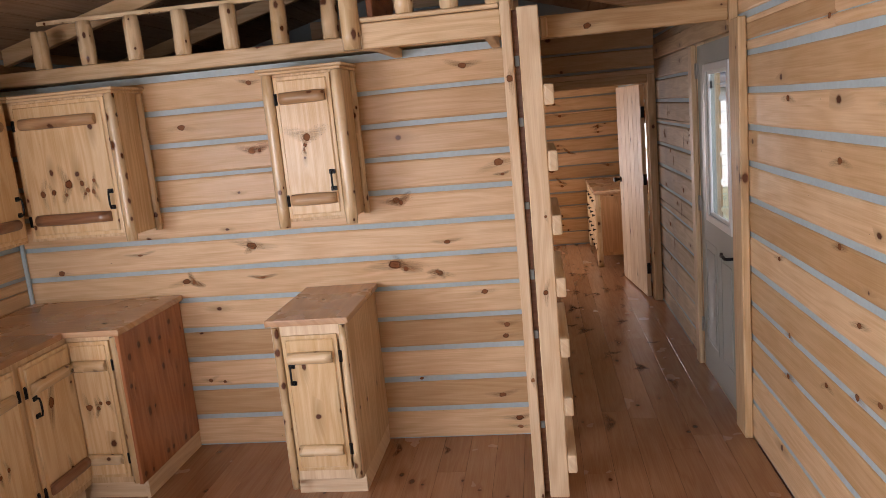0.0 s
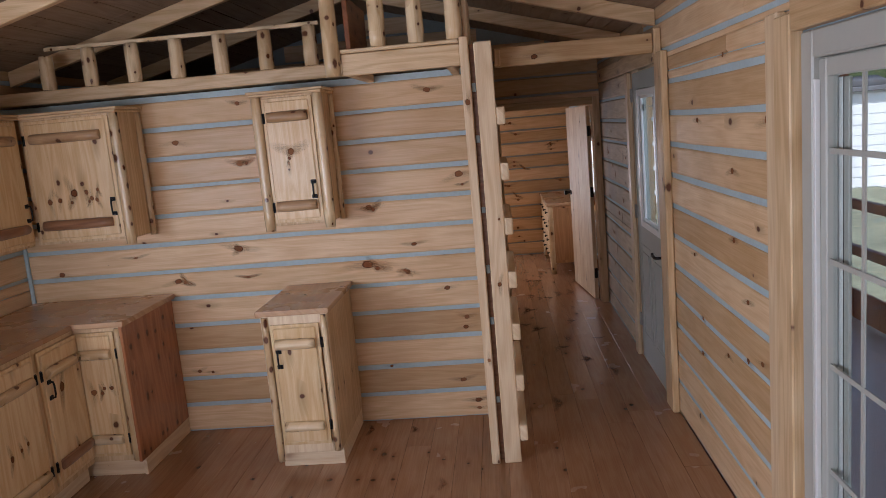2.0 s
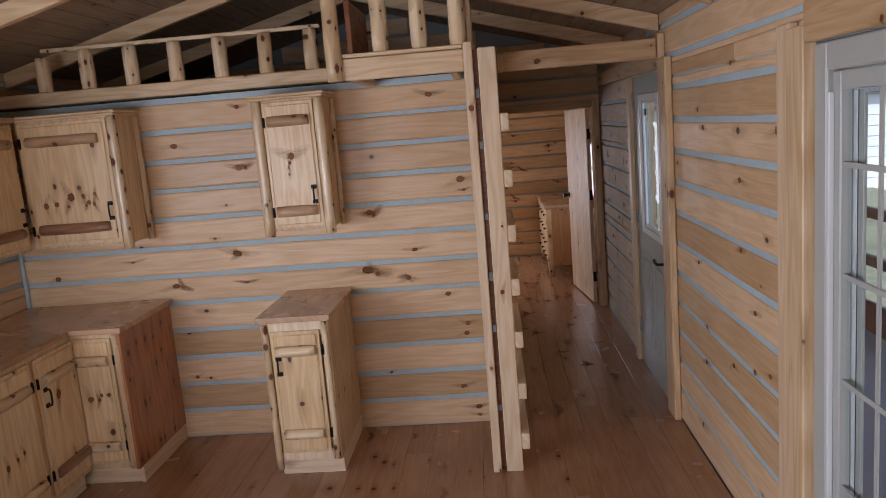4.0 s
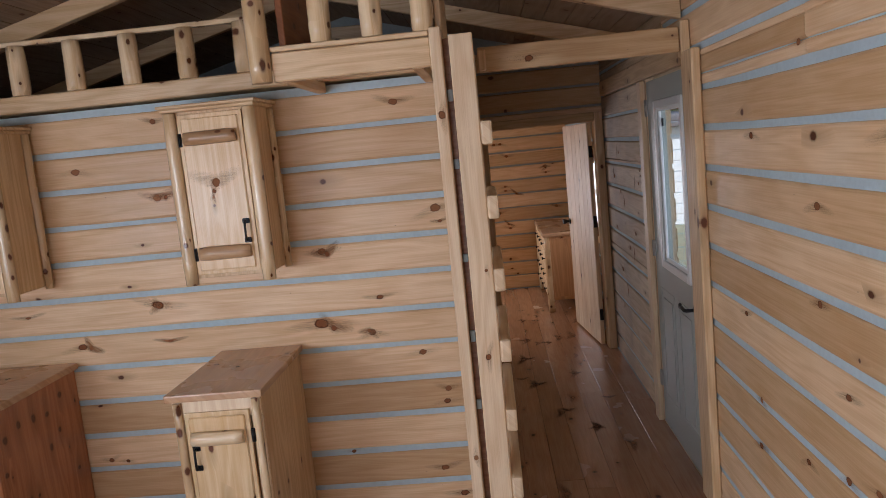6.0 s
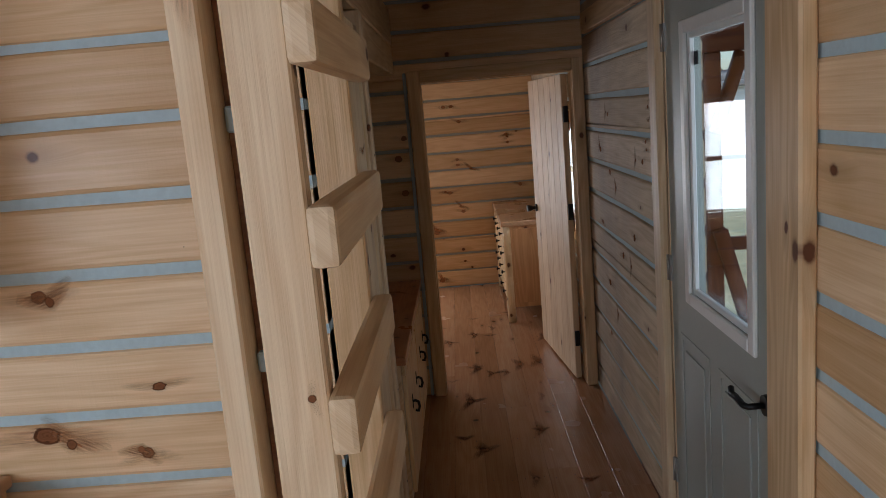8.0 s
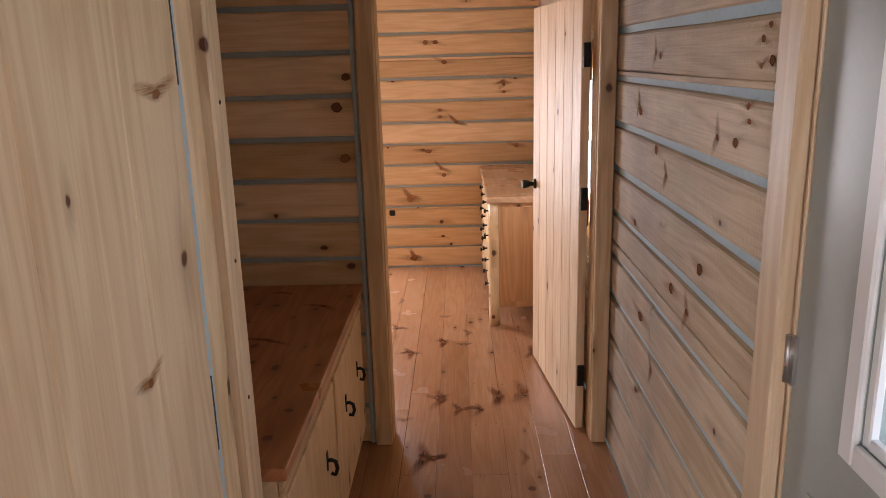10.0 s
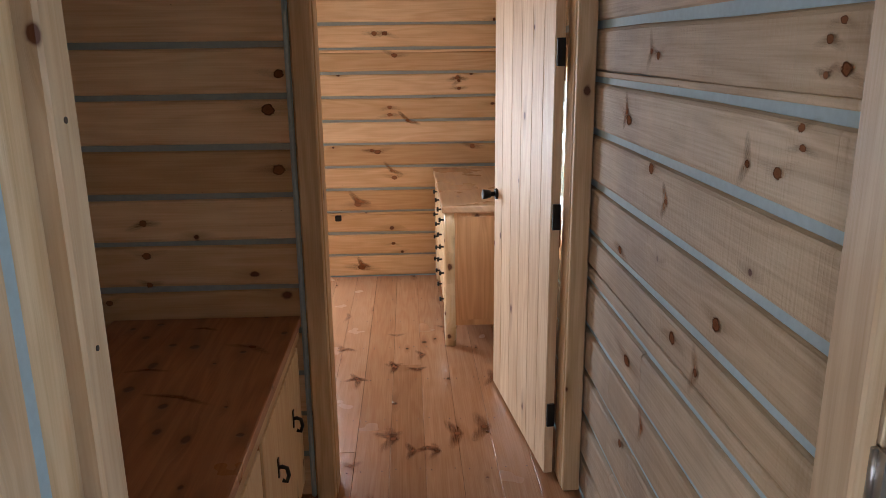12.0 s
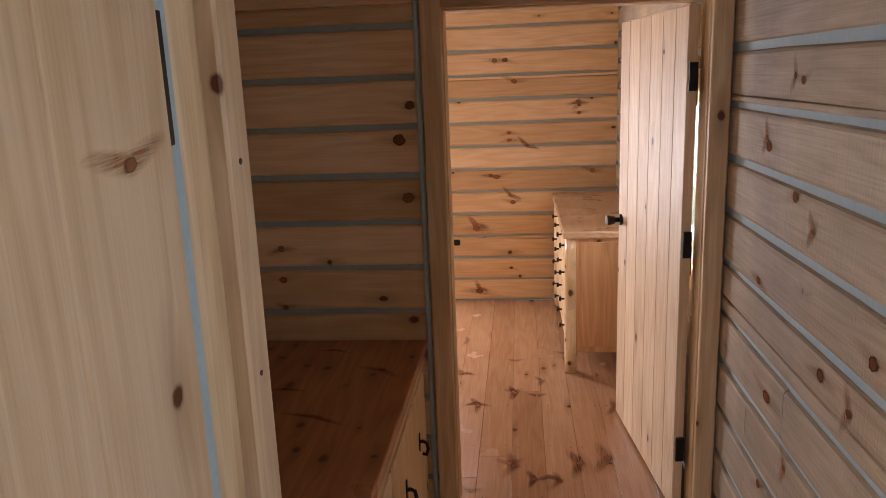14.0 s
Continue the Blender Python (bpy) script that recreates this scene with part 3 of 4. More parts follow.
for side in (-1, 1):
    nb = 15
    run = EAST - RIDGE_X + 0.0
    for i in range(nb):
        xa, xb = RIDGE_X + side * run * i / nb, RIDGE_X + side * (run * (i + 1) / nb - 0.005)
        y = SOUTH
        rg = random.Random(i * 7 + side)
        while y < FAR:
            y2 = min(FAR, y + rg.uniform(1.8, 3.4))
            za, zb = roof_z(xa), roof_z(xb)
            v = [bm.verts.new(c) for c in ((xa, y, za), (xb, y, zb), (xb, y2 - 0.004, zb), (xa, y2 - 0.004, za),
                                           (xa, y, za + 0.02), (xb, y, zb + 0.02), (xb, y2 - 0.004, zb + 0.02), (xa, y2 - 0.004, za + 0.02))]
            for f in ((0, 1, 2, 3), (4, 5, 6, 7), (0, 1, 5, 4), (2, 3, 7, 6), (1, 2, 6, 5), (0, 3, 7, 4)):
                bm.faces.new([v[q] for q in f])
            y = y2
    v = [bm.verts.new(c) for c in ((RIDGE_X, SOUTH - 0.5, roof_z(RIDGE_X) + 0.03), (RIDGE_X + side * (run + 0.16), SOUTH - 0.5, EAVE - 0.013),
                                   (RIDGE_X + side * (run + 0.16), FAR + 0.5, EAVE - 0.013), (RIDGE_X, FAR + 0.5, roof_z(RIDGE_X) + 0.03))]
    up = [bm.verts.new(q.co + Vector((0, 0, 0.1))) for q in v]
    bm.faces.new(v), bm.faces.new(up)
    for i in range(4):
        bm.faces.new((v[i], v[(i + 1) % 4], up[(i + 1) % 4], up[i]))
tagged(part("ceiling", bm, ROOFWOOD), "sloping ceiling of brown pine boards", "ceiling", kind="structure")


def slope_beam(x0, x1, y0, y1, drop0, drop1):
    bm = bmesh.new()
    vs = [bm.verts.new((x, y, roof_z(x) - d)) for x in (x0, x1) for y in (y0, y1) for d in (drop0, drop1)]
    for f in ((0, 1, 3, 2), (4, 6, 7, 5), (0, 4, 5, 1), (2, 3, 7, 6), (0, 2, 6, 4), (1, 5, 7, 3)):
        bm.faces.new([vs[i] for i in f])
    bmesh.ops.bevel(bm, geom=bm.edges[:], offset=0.004, segments=1, affect="EDGES")
    return bm


for y in (-1.1, -0.1, 0.9, 1.9, 2.9, 3.9, 4.9, 6.05, 8.3, 9.3):
    raf = thing("rafter", "squared pine roof rafter pair under the ceiling boards", "rafter", RIDGE_X, y, 0, kind="structure")
    for x0, x1, n_ in ((WEST + 0.002, RIDGE_X - 0.001, "rafter_leg"), (RIDGE_X + 0.001, EAST - 0.002, "rafter_leg")):
        b = slope_beam(x0, x1, y - 0.022, y + 0.022, 0.002, 0.092)
        bmesh.ops.translate(b, verts=b.verts, vec=(-RIDGE_X, -y, 0))
        part(n_, b, PINE["x"], raf)

# ---------------------------------------------------------------- loft
loft = thing("loft", "pine board loft floor over the bathroom with a small jutting landing", "loft", 0, 0, 0, kind="structure")
part("loft_floor", boxed(WEST + 0.005, 0.16, CROSS + 0.14, BEDWALL - 0.005, 2.035, 2.075), SHEETDARK, loft)
part("plate_beam", boxed(WEST + 0.002, 0.13, CROSS - 0.045, CROSS + 0.135, 2.032, 2.105, 0.006), PINE["x"], loft)
part("landing_deck", boxed(-0.41, 0.13, 4.16, CROSS - 0.047, 2.045, 2.075, 0.003), PINE["x"], loft)
part("landing_front_beam", boxed(-0.425, 0.135, 4.095, 4.135, 1.985, 2.085, 0.004), PINE["x"], loft)
part("landing_cap", boxed(-0.425, 0.133, 4.085, 4.158, 2.088, 2.106, 0.004), PINE["x"], loft)
part("landing_joist", boxed(-0.415, -0.375, 4.14, CROSS - 0.004, 1.985, 2.030, 0.004), PINE["y"], loft)
part("landing_joist", boxed(0.06, 0.10, 4.14, CROSS - 0.004, 1.985, 2.030, 0.004), PINE["y"], loft)

rail = thing("loft_railing", "low loft railing with peeled log spindles and flat top rail", "railing", -1.45, 4.72, 2.105)
part("top_rail", boxed(-0.78, 0.80, -0.018, 0.018, 0.214, 0.236, 0.004), PEELED["x"], rail)
for i in range(7):
    x = -0.775 + 0.2535 * i
    part("spindle", rod(bmesh.new(), (x, -0.02, -0.001), (x, -0.02, 0.185 if i == 0 else 0.213), 0.042, 0.038, 14, 0.10, 6, i + 3), PEELED["z"], rail)
rail2 = thing("landing_railing", "log spindles and corner post of the loft landing", "railing", -0.14, 4.11, 2.0)
part("corner_post", rod(bmesh.new(), (-0.325, -0.02, -0.015), (-0.325, -0.02, 0.46), 0.040, 0.036, 14, 0.08, 8, 71), PEELED["z"], rail2)
for i, x in enumerate((-0.105, 0.075, 0.255)):
    part("spindle", rod(bmesh.new(), (x, 0.012, 0.107), (x, 0.012, 0.44), 0.040, 0.037, 14, 0.10, 7, 40 + i), PEELED["z"], rail2)
part("top_rail", boxed(-0.34, 0.29, -0.02, 0.045, 0.44, 0.465, 0.004), PEELED["x"], rail2)
part("side_board", boxed(-0.27, -0.245, 0.06, 0.56, 0.107, 0.36, 0.003), REDPINE["y"], rail2, "brown board behind the spindles")
part("side_board", boxed(0.295, 0.318, 0.06, 0.58, 0.107, 0.34, 0.003), PALE["z"], rail2)

# beam over the hall entrance
beam = thing("hall_beam", "squared pine tie beam with a dark knot over the hall", "beam", 0.75, 4.78, 2.0, kind="structure")
part("beam", boxed(-0.455, 0.405, -0.02, 0.02, 0.005, 0.112, 0.005), PINE["x"], beam)
part("beam_block", boxed(0.408, 0.446, -0.03, 0.03, -0.015, 0.135, 0.004), PINE["z"], beam)
part("beam_block", boxed(-0.455, -0.42, -0.062, -0.0215, 0.01, 0.10, 0.006), PINE["z"], beam)

# ---------------------------------------------------------------- ladder
lad = thing("loft_ladder", "pale pine board ladder with blocky rungs to the loft", "ladder", 0.2, 4.1, 0)
part("post", boxed(-0.066, -0.024, -0.01, 0.078, 0.0, 2.115, 0.004), PALE["z"], lad)
part("filler", boxed(-0.0235, -0.0005, 0.050, 0.075, 0.0, 2.08, 0.002), BROWNLOG, lad, "dark brown strip in the gap")
for i, z in enumerate((0.31, 0.72, 0.98, 1.28, 1.62, 1.86)):
    part("chinking_dab", boxed(-0.021, -0.003, 0.034, 0.0495, z, z + 0.03 + 0.006 * (i % 3), 0.003), CHINK, lad, "grey chinking dab")
part("stile", boxed(0.0, 0.084, -0.005, 0.034, 0.0, 2.085, 0.004), PALE["z"], lad)
part("stile", boxed(0.0, 0.084, 0.520, 0.558, 0.0, 2.085, 0.004), PINE["z"], lad)
for i in range(7):
    z = 1.739 - 0.262 * i
    part("rung", boxed(0.0845, 0.1245, -0.03, 0.565, z - 0.042, z + 0.042, 0.010, seg=2), PALE["y"], lad)

# ---------------------------------------------------------------- entry door
def lever(parent, x, y, z, sx, sy):
    """Black door lever on a round rose. sx: way out of the door, sy: way the lever points."""
    h = part("door_handle", rod(bmesh.new(), (x, y, z), (x + sx * 0.012, y, z), 0.030, 0.028, 20, rings=1), BLACK, parent, "black lever handle")
    part("lever", tube(bmesh.new(), [(x + sx * 0.010, y, z), (x + sx * 0.05, y, z), (x + sx * 0.058, y + sy * 0.012, z), (x + sx * 0.058, y + sy * 0.06, z + 0.004),
                                     (x + sx * 0.055, y + sy * 0.10, z - 0.004), (x + sx * 0.05, y + sy * 0.118, z + 0.006)], 0.0085), BLACK, h)
    return h


ed = thing("door_entry", "closed sage grey entry door with a half window", "door", 1.222, 5.265, 0, kind="structure")
H0, H1 = -0.425, 0.425
LY0, LY1, LZ0, LZ1 = -0.30, 0.195, 0.985, 1.80
bm = bmesh.new()
for y0, y1, z0, z1 in ((H0, LY0, 0.012, 1.945), (LY1, H1, 0.012, 1.945), (LY0, LY1, 0.012, LZ0), (LY0, LY1, LZ1, 1.945)):
    box(bm, -0.02, 0.022, y0, y1, z0, z1)
part("door_slab", bm, DOORPAINT, ed)
bm = bmesh.new()
for (y0, y1, z0, z1) in ((LY0 - 0.035, LY0 + 0.006, LZ0 - 0.035, LZ1 + 0.035), (LY1 - 0.006, LY1 + 0.035, LZ0 - 0.035, LZ1 + 0.035),
                         (LY0 + 0.0065, LY1 - 0.0065, LZ0 - 0.035, LZ0 + 0.006), (LY0 + 0.0065, LY1 - 0.0065, LZ1 - 0.006, LZ1 + 0.035)):
    box(bm, -0.034, -0.0205, y0, y1, z0, z1, 0.004)
for (y0, y1, z0, z1) in ((LY0 + 0.002, LY0 + 0.022, LZ0, LZ1), (LY1 - 0.022, LY1 - 0.002, LZ0, LZ1),
                         (LY0 + 0.022, LY1 - 0.022, LZ0 + 0.002, LZ0 + 0.022), (LY0 + 0.022, LY1 - 0.022, LZ1 - 0.022, LZ1 - 0.002)):
    box(bm, -0.0195, -0.004, y0, y1, z0, z1, 0.003)
part("window_frame", bm, VINYL, ed, "white moulded frame")
g = part("pane", boxed(-0.003, 0.003, LY0 + 0.004, LY1 - 0.004, LZ0 + 0.004, LZ1 - 0.004), GLASS, ed, "clear glass pane")
g.visible_shadow = False
for y0, y1 in ((-0.33, -0.04), (0.04, 0.33)):
    bm = bmesh.new()
    for a, b_, z0, z1 in ((y0, y0 + 0.022, 0.18, 0.82), (y1 - 0.022, y1, 0.18, 0.82), (y0 + 0.022, y1 - 0.022, 0.18, 0.202), (y0 + 0.022, y1 - 0.022, 0.798, 0.82)):
        box(bm, -0.0235, -0.0195, a, b_, z0, z1, 0.0015)
    box(bm, -0.0245, -0.0195, y0 + 0.05, y1 - 0.05, 0.23, 0.77, 0.004)
    part("embossed_panel", bm, DOORPAINT, ed)
lever(ed, -0.0205, -0.392, 0.848, -1, 1)
part("sticker", boxed(-0.0046, -0.0035, -0.02 + 0.16, 0.16 + 0.022, 1.70, 1.74), BLACK, ed, "small dark sticker on the glass")
for z in (0.22, 0.98, 1.76):
    part("hinge", rod(box(bmesh.new(), -0.028, -0.0205, 0.412, 0.428, z, z + 0.09), (-0.03, 0.432, z), (-0.03, 0.432, z + 0.09), 0.006, sides=8, rings=1), STEEL, ed, "steel hinge")
part("threshold", boxed(-0.02, 0.10, -0.45, 0.45, 0.001, 0.011), STEEL, ed)
part("jamb", boxed(-0.021, 0.10, -0.474, -0.43, 0.0, 1.972, 0.002), PALE["z"], ed)
part("jamb", boxed(-0.021, 0.10, 0.434, 0.474, 0.0, 1.972, 0.002), PALE["z"], ed)
part("jamb", boxed(0.024, 0.10, -0.429, 0.439, 1.950, 1.974, 0.002), PALE["y"], ed)
tagged(part("trim_entry_near", boxed(1.160, 1.198, 4.615, 4.785, 0.001, 2.005, 0.006), PINE["z"]), "thick squared pine post beside the entry door", "trim", kind="structure")
tagged(part("trim_entry_far", boxed(1.168, 1.198, 5.70, 5.79, 0.001, 1.955, 0.004), PALE["z"]), "pale pine casing of the entry door", "trim", kind="structure")
tagged(part("trim_entry_head", boxed(1.165, 1.198, 4.805, 7.1, 1.958, 2.06, 0.004), PINE["y"]), "pine header board over the entry door", "trim", kind="structure")

# ---------------------------------------------------------------- sliding glass door
sl = thing("window_glass_door", "clay grey framed sliding glass door with grid bars", "glass door", 1.22, 1.905, 0, kind="structure")
bm = bmesh.new()
for y0, y1, z0, z1 in ((-0.95, -0.87, 0.0, 1.895), (0.87, 0.95, 0.0, 1.895), (-0.8695, 0.8695, 1.815, 1.895), (-0.8695, 0.8695, 0.0, 0.06)):
    box(bm, -0.035, 0.045, y0, y1, z0, z1, 0.006)
part("outer_frame", bm, CLAY, sl)
for y0, y1, x in ((-0.02, 0.868, -0.018), (-0.868, 0.0, 0.030)):
    bm = bmesh.new()
    for a, b_, z0, z1 in ((y0, y0 + 0.05, 0.063, 1.812), (y1 - 0.05, y1, 0.063, 1.812), (y0 + 0.0505, y1 - 0.0505, 1.76, 1.812), (y0 + 0.0505, y1 - 0.0505, 0.063, 0.14)):
        box(bm, x, x + 0.035, a, b_, z0, z1, 0.004)
    s = part("sash", bm, CLAY, sl)
    bm = bmesh.new()
    for k in range(1, 4):
        yy = y0 + 0.05 + (y1 - y0 - 0.1) * k / 4
        box(bm, x + 0.010, x + 0.016, yy - 0.008, yy + 0.008, 0.14, 1.76)
    for z in (0.21, 0.58, 0.914, 1.232, 1.552):
        box(bm, x + 0.009, x + 0.0155, y0 + 0.05, y1 - 0.05, z - 0.008, z + 0.008)
    part("grid_bars", bm, CLAY, s)
    g = part("pane", boxed(x + 0.018, x + 0.022, y0 + 0.045, y1 - 0.045, 0.135, 1.765), GLASS, s, "clear glass pane")
    g.visible_shadow = False
for y0, y1, x0, x1, m_, n_ in ((0.853, 0.868, -0.034, -0.0185, VINYL, "bright_edge"), (0.838, 0.868, 0.019, 0.029, GASKET, "gasket"),
                               (0.793, 0.799, 0.019, 0.028, GASKET, "gasket"), (0.762, 0.792, 0.019, 0.029, CLAY, "screen_edge"), (0.800, 0.837, 0.019, 0.029, VINYL, "track_edge")):
    part(n_, boxed(x0, x1, y0, y1, 0.145, 1.755, 0.002), m_, sl)
tagged(part("trim_glass_door_outer", boxed(1.165, 1.198, 2.995, 3.095, 0.001, 1.975, 0.005), PALE["z"]), "outer pine casing board of the glass door", "trim", kind="structure")
tagged(part("trim_glass_door_inner", boxed(1.155, 1.198, 2.862, 2.992, 0.001, 1.955, 0.005), PINE["z"]), "inner pine casing board of the glass door", "trim", kind="structure")
tagged(part("trim_glass_door_head", boxed(1.155, 1.198, 0.85, 2.86, 1.90, 2.02, 0.005), PINE["y"]), "pine head casing of the glass door", "trim", kind="structure")
tagged(part("trim_glass_door_south", boxed(1.155, 1.198, 0.82, 0.945, 0.001, 1.897, 0.005), PINE["z"]), "pine casing board of the glass door", "trim", kind="structure")


def simple_window(name, label, axis, a, s0, s1, z0, z1, casing=True):
    w = thing(name, label, "window", *((a, (s0 + s1) / 2, z0) if axis == "y" else ((s0 + s1) / 2, a, z0)), kind="structure")
    h, hh = (s1 - s0) / 2, z1 - z0

    def b(bm, d0, d1, p0, p1, q0, q1, bev=0.003):
        return box(bm, d0, d1, p0, p1, q0, q1, bev) if axis == "y" else box(bm, p0, p1, d0, d1, q0, q1, bev)
    bm = bmesh.new()
    for p0, p1, q0, q1 in ((-h + 0.002, -h + 0.05, 0.002, hh - 0.002), (h - 0.05, h - 0.002, 0.002, hh - 0.002), (-h + 0.0505, h - 0.0505, 0.002, 0.05), (-h + 0.0505, h - 0.0505, hh - 0.05, hh - 0.002), (-h + 0.0505, h - 0.0505, hh / 2 - 0.02, hh / 2 + 0.02)):
        b(bm, -0.03, 0.03, p0, p1, q0, q1)
    part("window_frame", bm, VINYL, w)
    g = part("pane", b(bmesh.new(), -0.003, 0.003, -h + 0.04, h - 0.04, 0.04, hh - 0.04, 0), GLASS, w)
    g.visible_shadow = False
    return w


simple_window("window_bedroom_east", "assumed white framed bedroom window, out of view behind the open door", "y", 1.27, 7.55, 8.40, 0.86, 1.50)
for s0, s1, z0, z1 in ((7.47, 7.548, 0.78, 1.58), (8.402, 8.48, 0.78, 1.58), (7.5485, 8.4015, 0.78, 0.858), (7.5485, 8.4015, 1.502, 1.58)):
    tagged(part("trim_bedroom_window", boxed(1.172, 1.198, s0, s1, z0, z1, 0.004), PINE["z"]), "pine casing board of the bedroom window", "trim", kind="structure")
# assumed window, added where the warm bedroom fill comes in
simple_window("window_bedroom_west_assumed", "assumed white framed bedroom window, out of view", "y", WEST - 0.07, 7.85, 8.95, 0.85, 1.75)
# out of view; added to go with the west fill lamp
simple_window("window_west_assumed", "assumed wide white framed window in the log wall, out of view", "y", WEST - 0.07, 0.1, 2.5, 0.95, 1.8)
simple_window("window_bedroom_north", "white framed window in the end wall", "x", FAR + 0.07, -1.25, -0.2, 0.45, 1.55)
# unseen window, added as an opening for the gable fill
simple_window("window_south_assumed", "assumed wide white framed gable window, out of view", "x", SOUTH - 0.07, -2.4, -0.6, 0.45, 1.75)

# ---------------------------------------------------------------- bathroom door and hall side
bd = thing("door_bathroom", "closed door of pale vertical pine boards in the hall", "door", 0.166, 5.25, 0, kind="structure")
for y0, y1 in ((-0.345, -0.085), (-0.0835, 0.155), (0.1565, 0.362)):
    part("plank", boxed(-0.016, 0.018, y0, y1, 0.012, 1.93, 0.0025), PALE["z"], bd)
part("gasket", boxed(-0.03, 0.010, 0.3665, 0.397, 0.0, 1.93), CHINK, bd, "grey chinking in the gap")
for z in (0.40, 0.90, 1.53):
    part("hinge", boxed(-0.004, 0.0135, 0.3635, 0.380, z, z + 0.14, 0.001), BLACK, bd, "black hinge leaf")
tagged(part("trim_bathroom_jamb", rod(boxed(0.06, 0.150, 5.648, 5.738, 0.0, 1.93, 0.006), (0.145, 5.690, 0.0), (0.145, 5.690, 1.93), 0.042, 0.042, 16, 0.03, 8, 5), PINE["z"]), "rounded pine door jamb", "trim", kind="structure")
cas = tagged(part("trim_bathroom_casing", boxed(0.09, 0.194, 5.742, 5.813, 0.0, 1.99, 0.005), PALE["z"]), "pale pine casing with screw heads", "trim", kind="structure")
for z in (0.25, 0.62, 0.93, 1.205, 1.495, 1.76):
    part("screw", rod(bmesh.new(), (0.192, 5.775, z), (0.1955, 5.775, z), 0.0045, sides=8, rings=1), NAIL, cas)
tagged(part("trim_bathroom_jamb_near", boxed(0.06, 0.165, 4.88, 4.90, 0.0, 1.93, 0.003), PINE["z"]), "pine door jamb", "trim", kind="structure")
bw = part("wall_bathroom", boxed(-0.5, -0.44, 4.876, BEDWALL - 0.002, 0.0, 2.03), LOG["y"])
tagged(bw, "pine wall closing the back of the hall recess", "wall", kind="structure")
tagged(part("wall_bathroom_side", boxed(-0.438, 0.088, 5.80, 5.86, 0.0, 2.03), PINE["z"]), "pine board side of the hall recess", "wall", kind="structure")
tagged(part("hall_header", boxed(0.085, 0.180, 4.878, BEDWALL - 0.004, 1.995, 2.03 + 0.16, 0.006), PINE["y"]), "squared pine header beam along the hall", "beam", kind="structure")
tagged(part("recess_header", boxed(0.09, 0.178, 5.866, BEDWALL - 0.004, 1.845, 1.992, 0.006), PINE["y"]), "squared pine header over the hall recess", "beam", kind="structure")

flames_on(bd, "x_up", 0.0200, [(0.268, 1.522, 0.09, 0.04, 4), (0.13, 1.14, 0.06, 0.035, 6)])
knots_on(beam, "y", -0.0208, [(-0.235, 0.045, 0.017)], 1.4)
knots_on(lad, "v", -0.0112, [(-0.045, 1.814, 0.016), (-0.04, 0.55, 0.010)], 1.4)
knots_on(lad, "v", -0.0058, [(0.04, 0.93, 0.012), (0.06, 1.25, 0.007)], 1.4)

# ---------------------------------------------------------------- bedroom doorway
for nm, x0, x1, z0, z1, ax in (("trim_bedroom_left", 0.245, 0.312, 0.001, 1.855, "z"), ("trim_bedroom_right", 1.135, 1.196, 0.001, 1.855, "z"), ("trim_bedroom_head", 0.3125, 1.1345, 1.792, 1.855, "x")):
    tagged(part(nm, boxed(x0, x1, BEDWALL - 0.028, BEDWALL - 0.001, z0, z1, 0.004), PINE[ax]), "pine casing of the bedroom doorway", "trim", kind="structure")
for nm, x0, x1, z0, z1, ax in (("trim_bedroom_jamb_left", 0.287, 0.316, 0.001, 1.812, "z"), ("trim_bedroom_jamb_right", 1.132, 1.163, 0.001, 1.812, "z"), ("trim_bedroom_jamb_head", 0.3165, 1.1315, 1.785, 1.812, "x")):
    tagged(part(nm, boxed(x0, x1, BEDWALL + 0.001, BEDWALL + 0.108, z0, z1, 0.003), PINE[ax]), "pine jamb of the bedroom doorway", "trim", kind="structure")
bdoor = thing("door_bedroom", "open plank door of pale pine leading into the bedroom", "door", 1.118, 7.36, 0.012, 96.8, kind="structure")
edges = [0.0, 0.125, 0.26, 0.405, 0.545, 0.695, 0.835]
for i, (x0, x1) in enumerate(zip(edges, edges[1:])):
    part("plank", boxed(x0, x1 - 0.0012, -0.0, 0.034, 0.0, 1.765, 0.003), PALE["z"], bdoor)
knob = part("door_knob", rod(bmesh.new(), (0.785, 0.0342, 0.93), (0.785, 0.044, 0.93), 0.027, 0.025, 18, rings=1), BLACK, bdoor, "black round door knob")
part("knob_head", rod(rod(bmesh.new(), (0.785, 0.042, 0.93), (0.785, 0.064, 0.93), 0.011, 0.012, 12, rings=1), (0.785, 0.064, 0.93), (0.785, 0.10, 0.93), 0.017, 0.024, 16, rings=2), BLACK, knob)
part("brace", boxed(0.05, 0.79, -0.022, -0.0005, 0.25, 0.36, 0.003), REDPINE["x"], bdoor)
part("brace", boxed(0.05, 0.79, -0.022, -0.0005, 0.87, 0.98, 0.003), REDPINE["x"], bdoor)
part("brace", boxed(0.05, 0.79, -0.022, -0.0005, 1.45, 1.56, 0.003), REDPINE["x"], bdoor)
for z in (0.2, 0.95, 1.5):
    part("hinge", boxed(-0.012, -0.001, 0.002, 0.03, z, z + 0.09, 0.001), BLACK, bdoor, "black hinge")


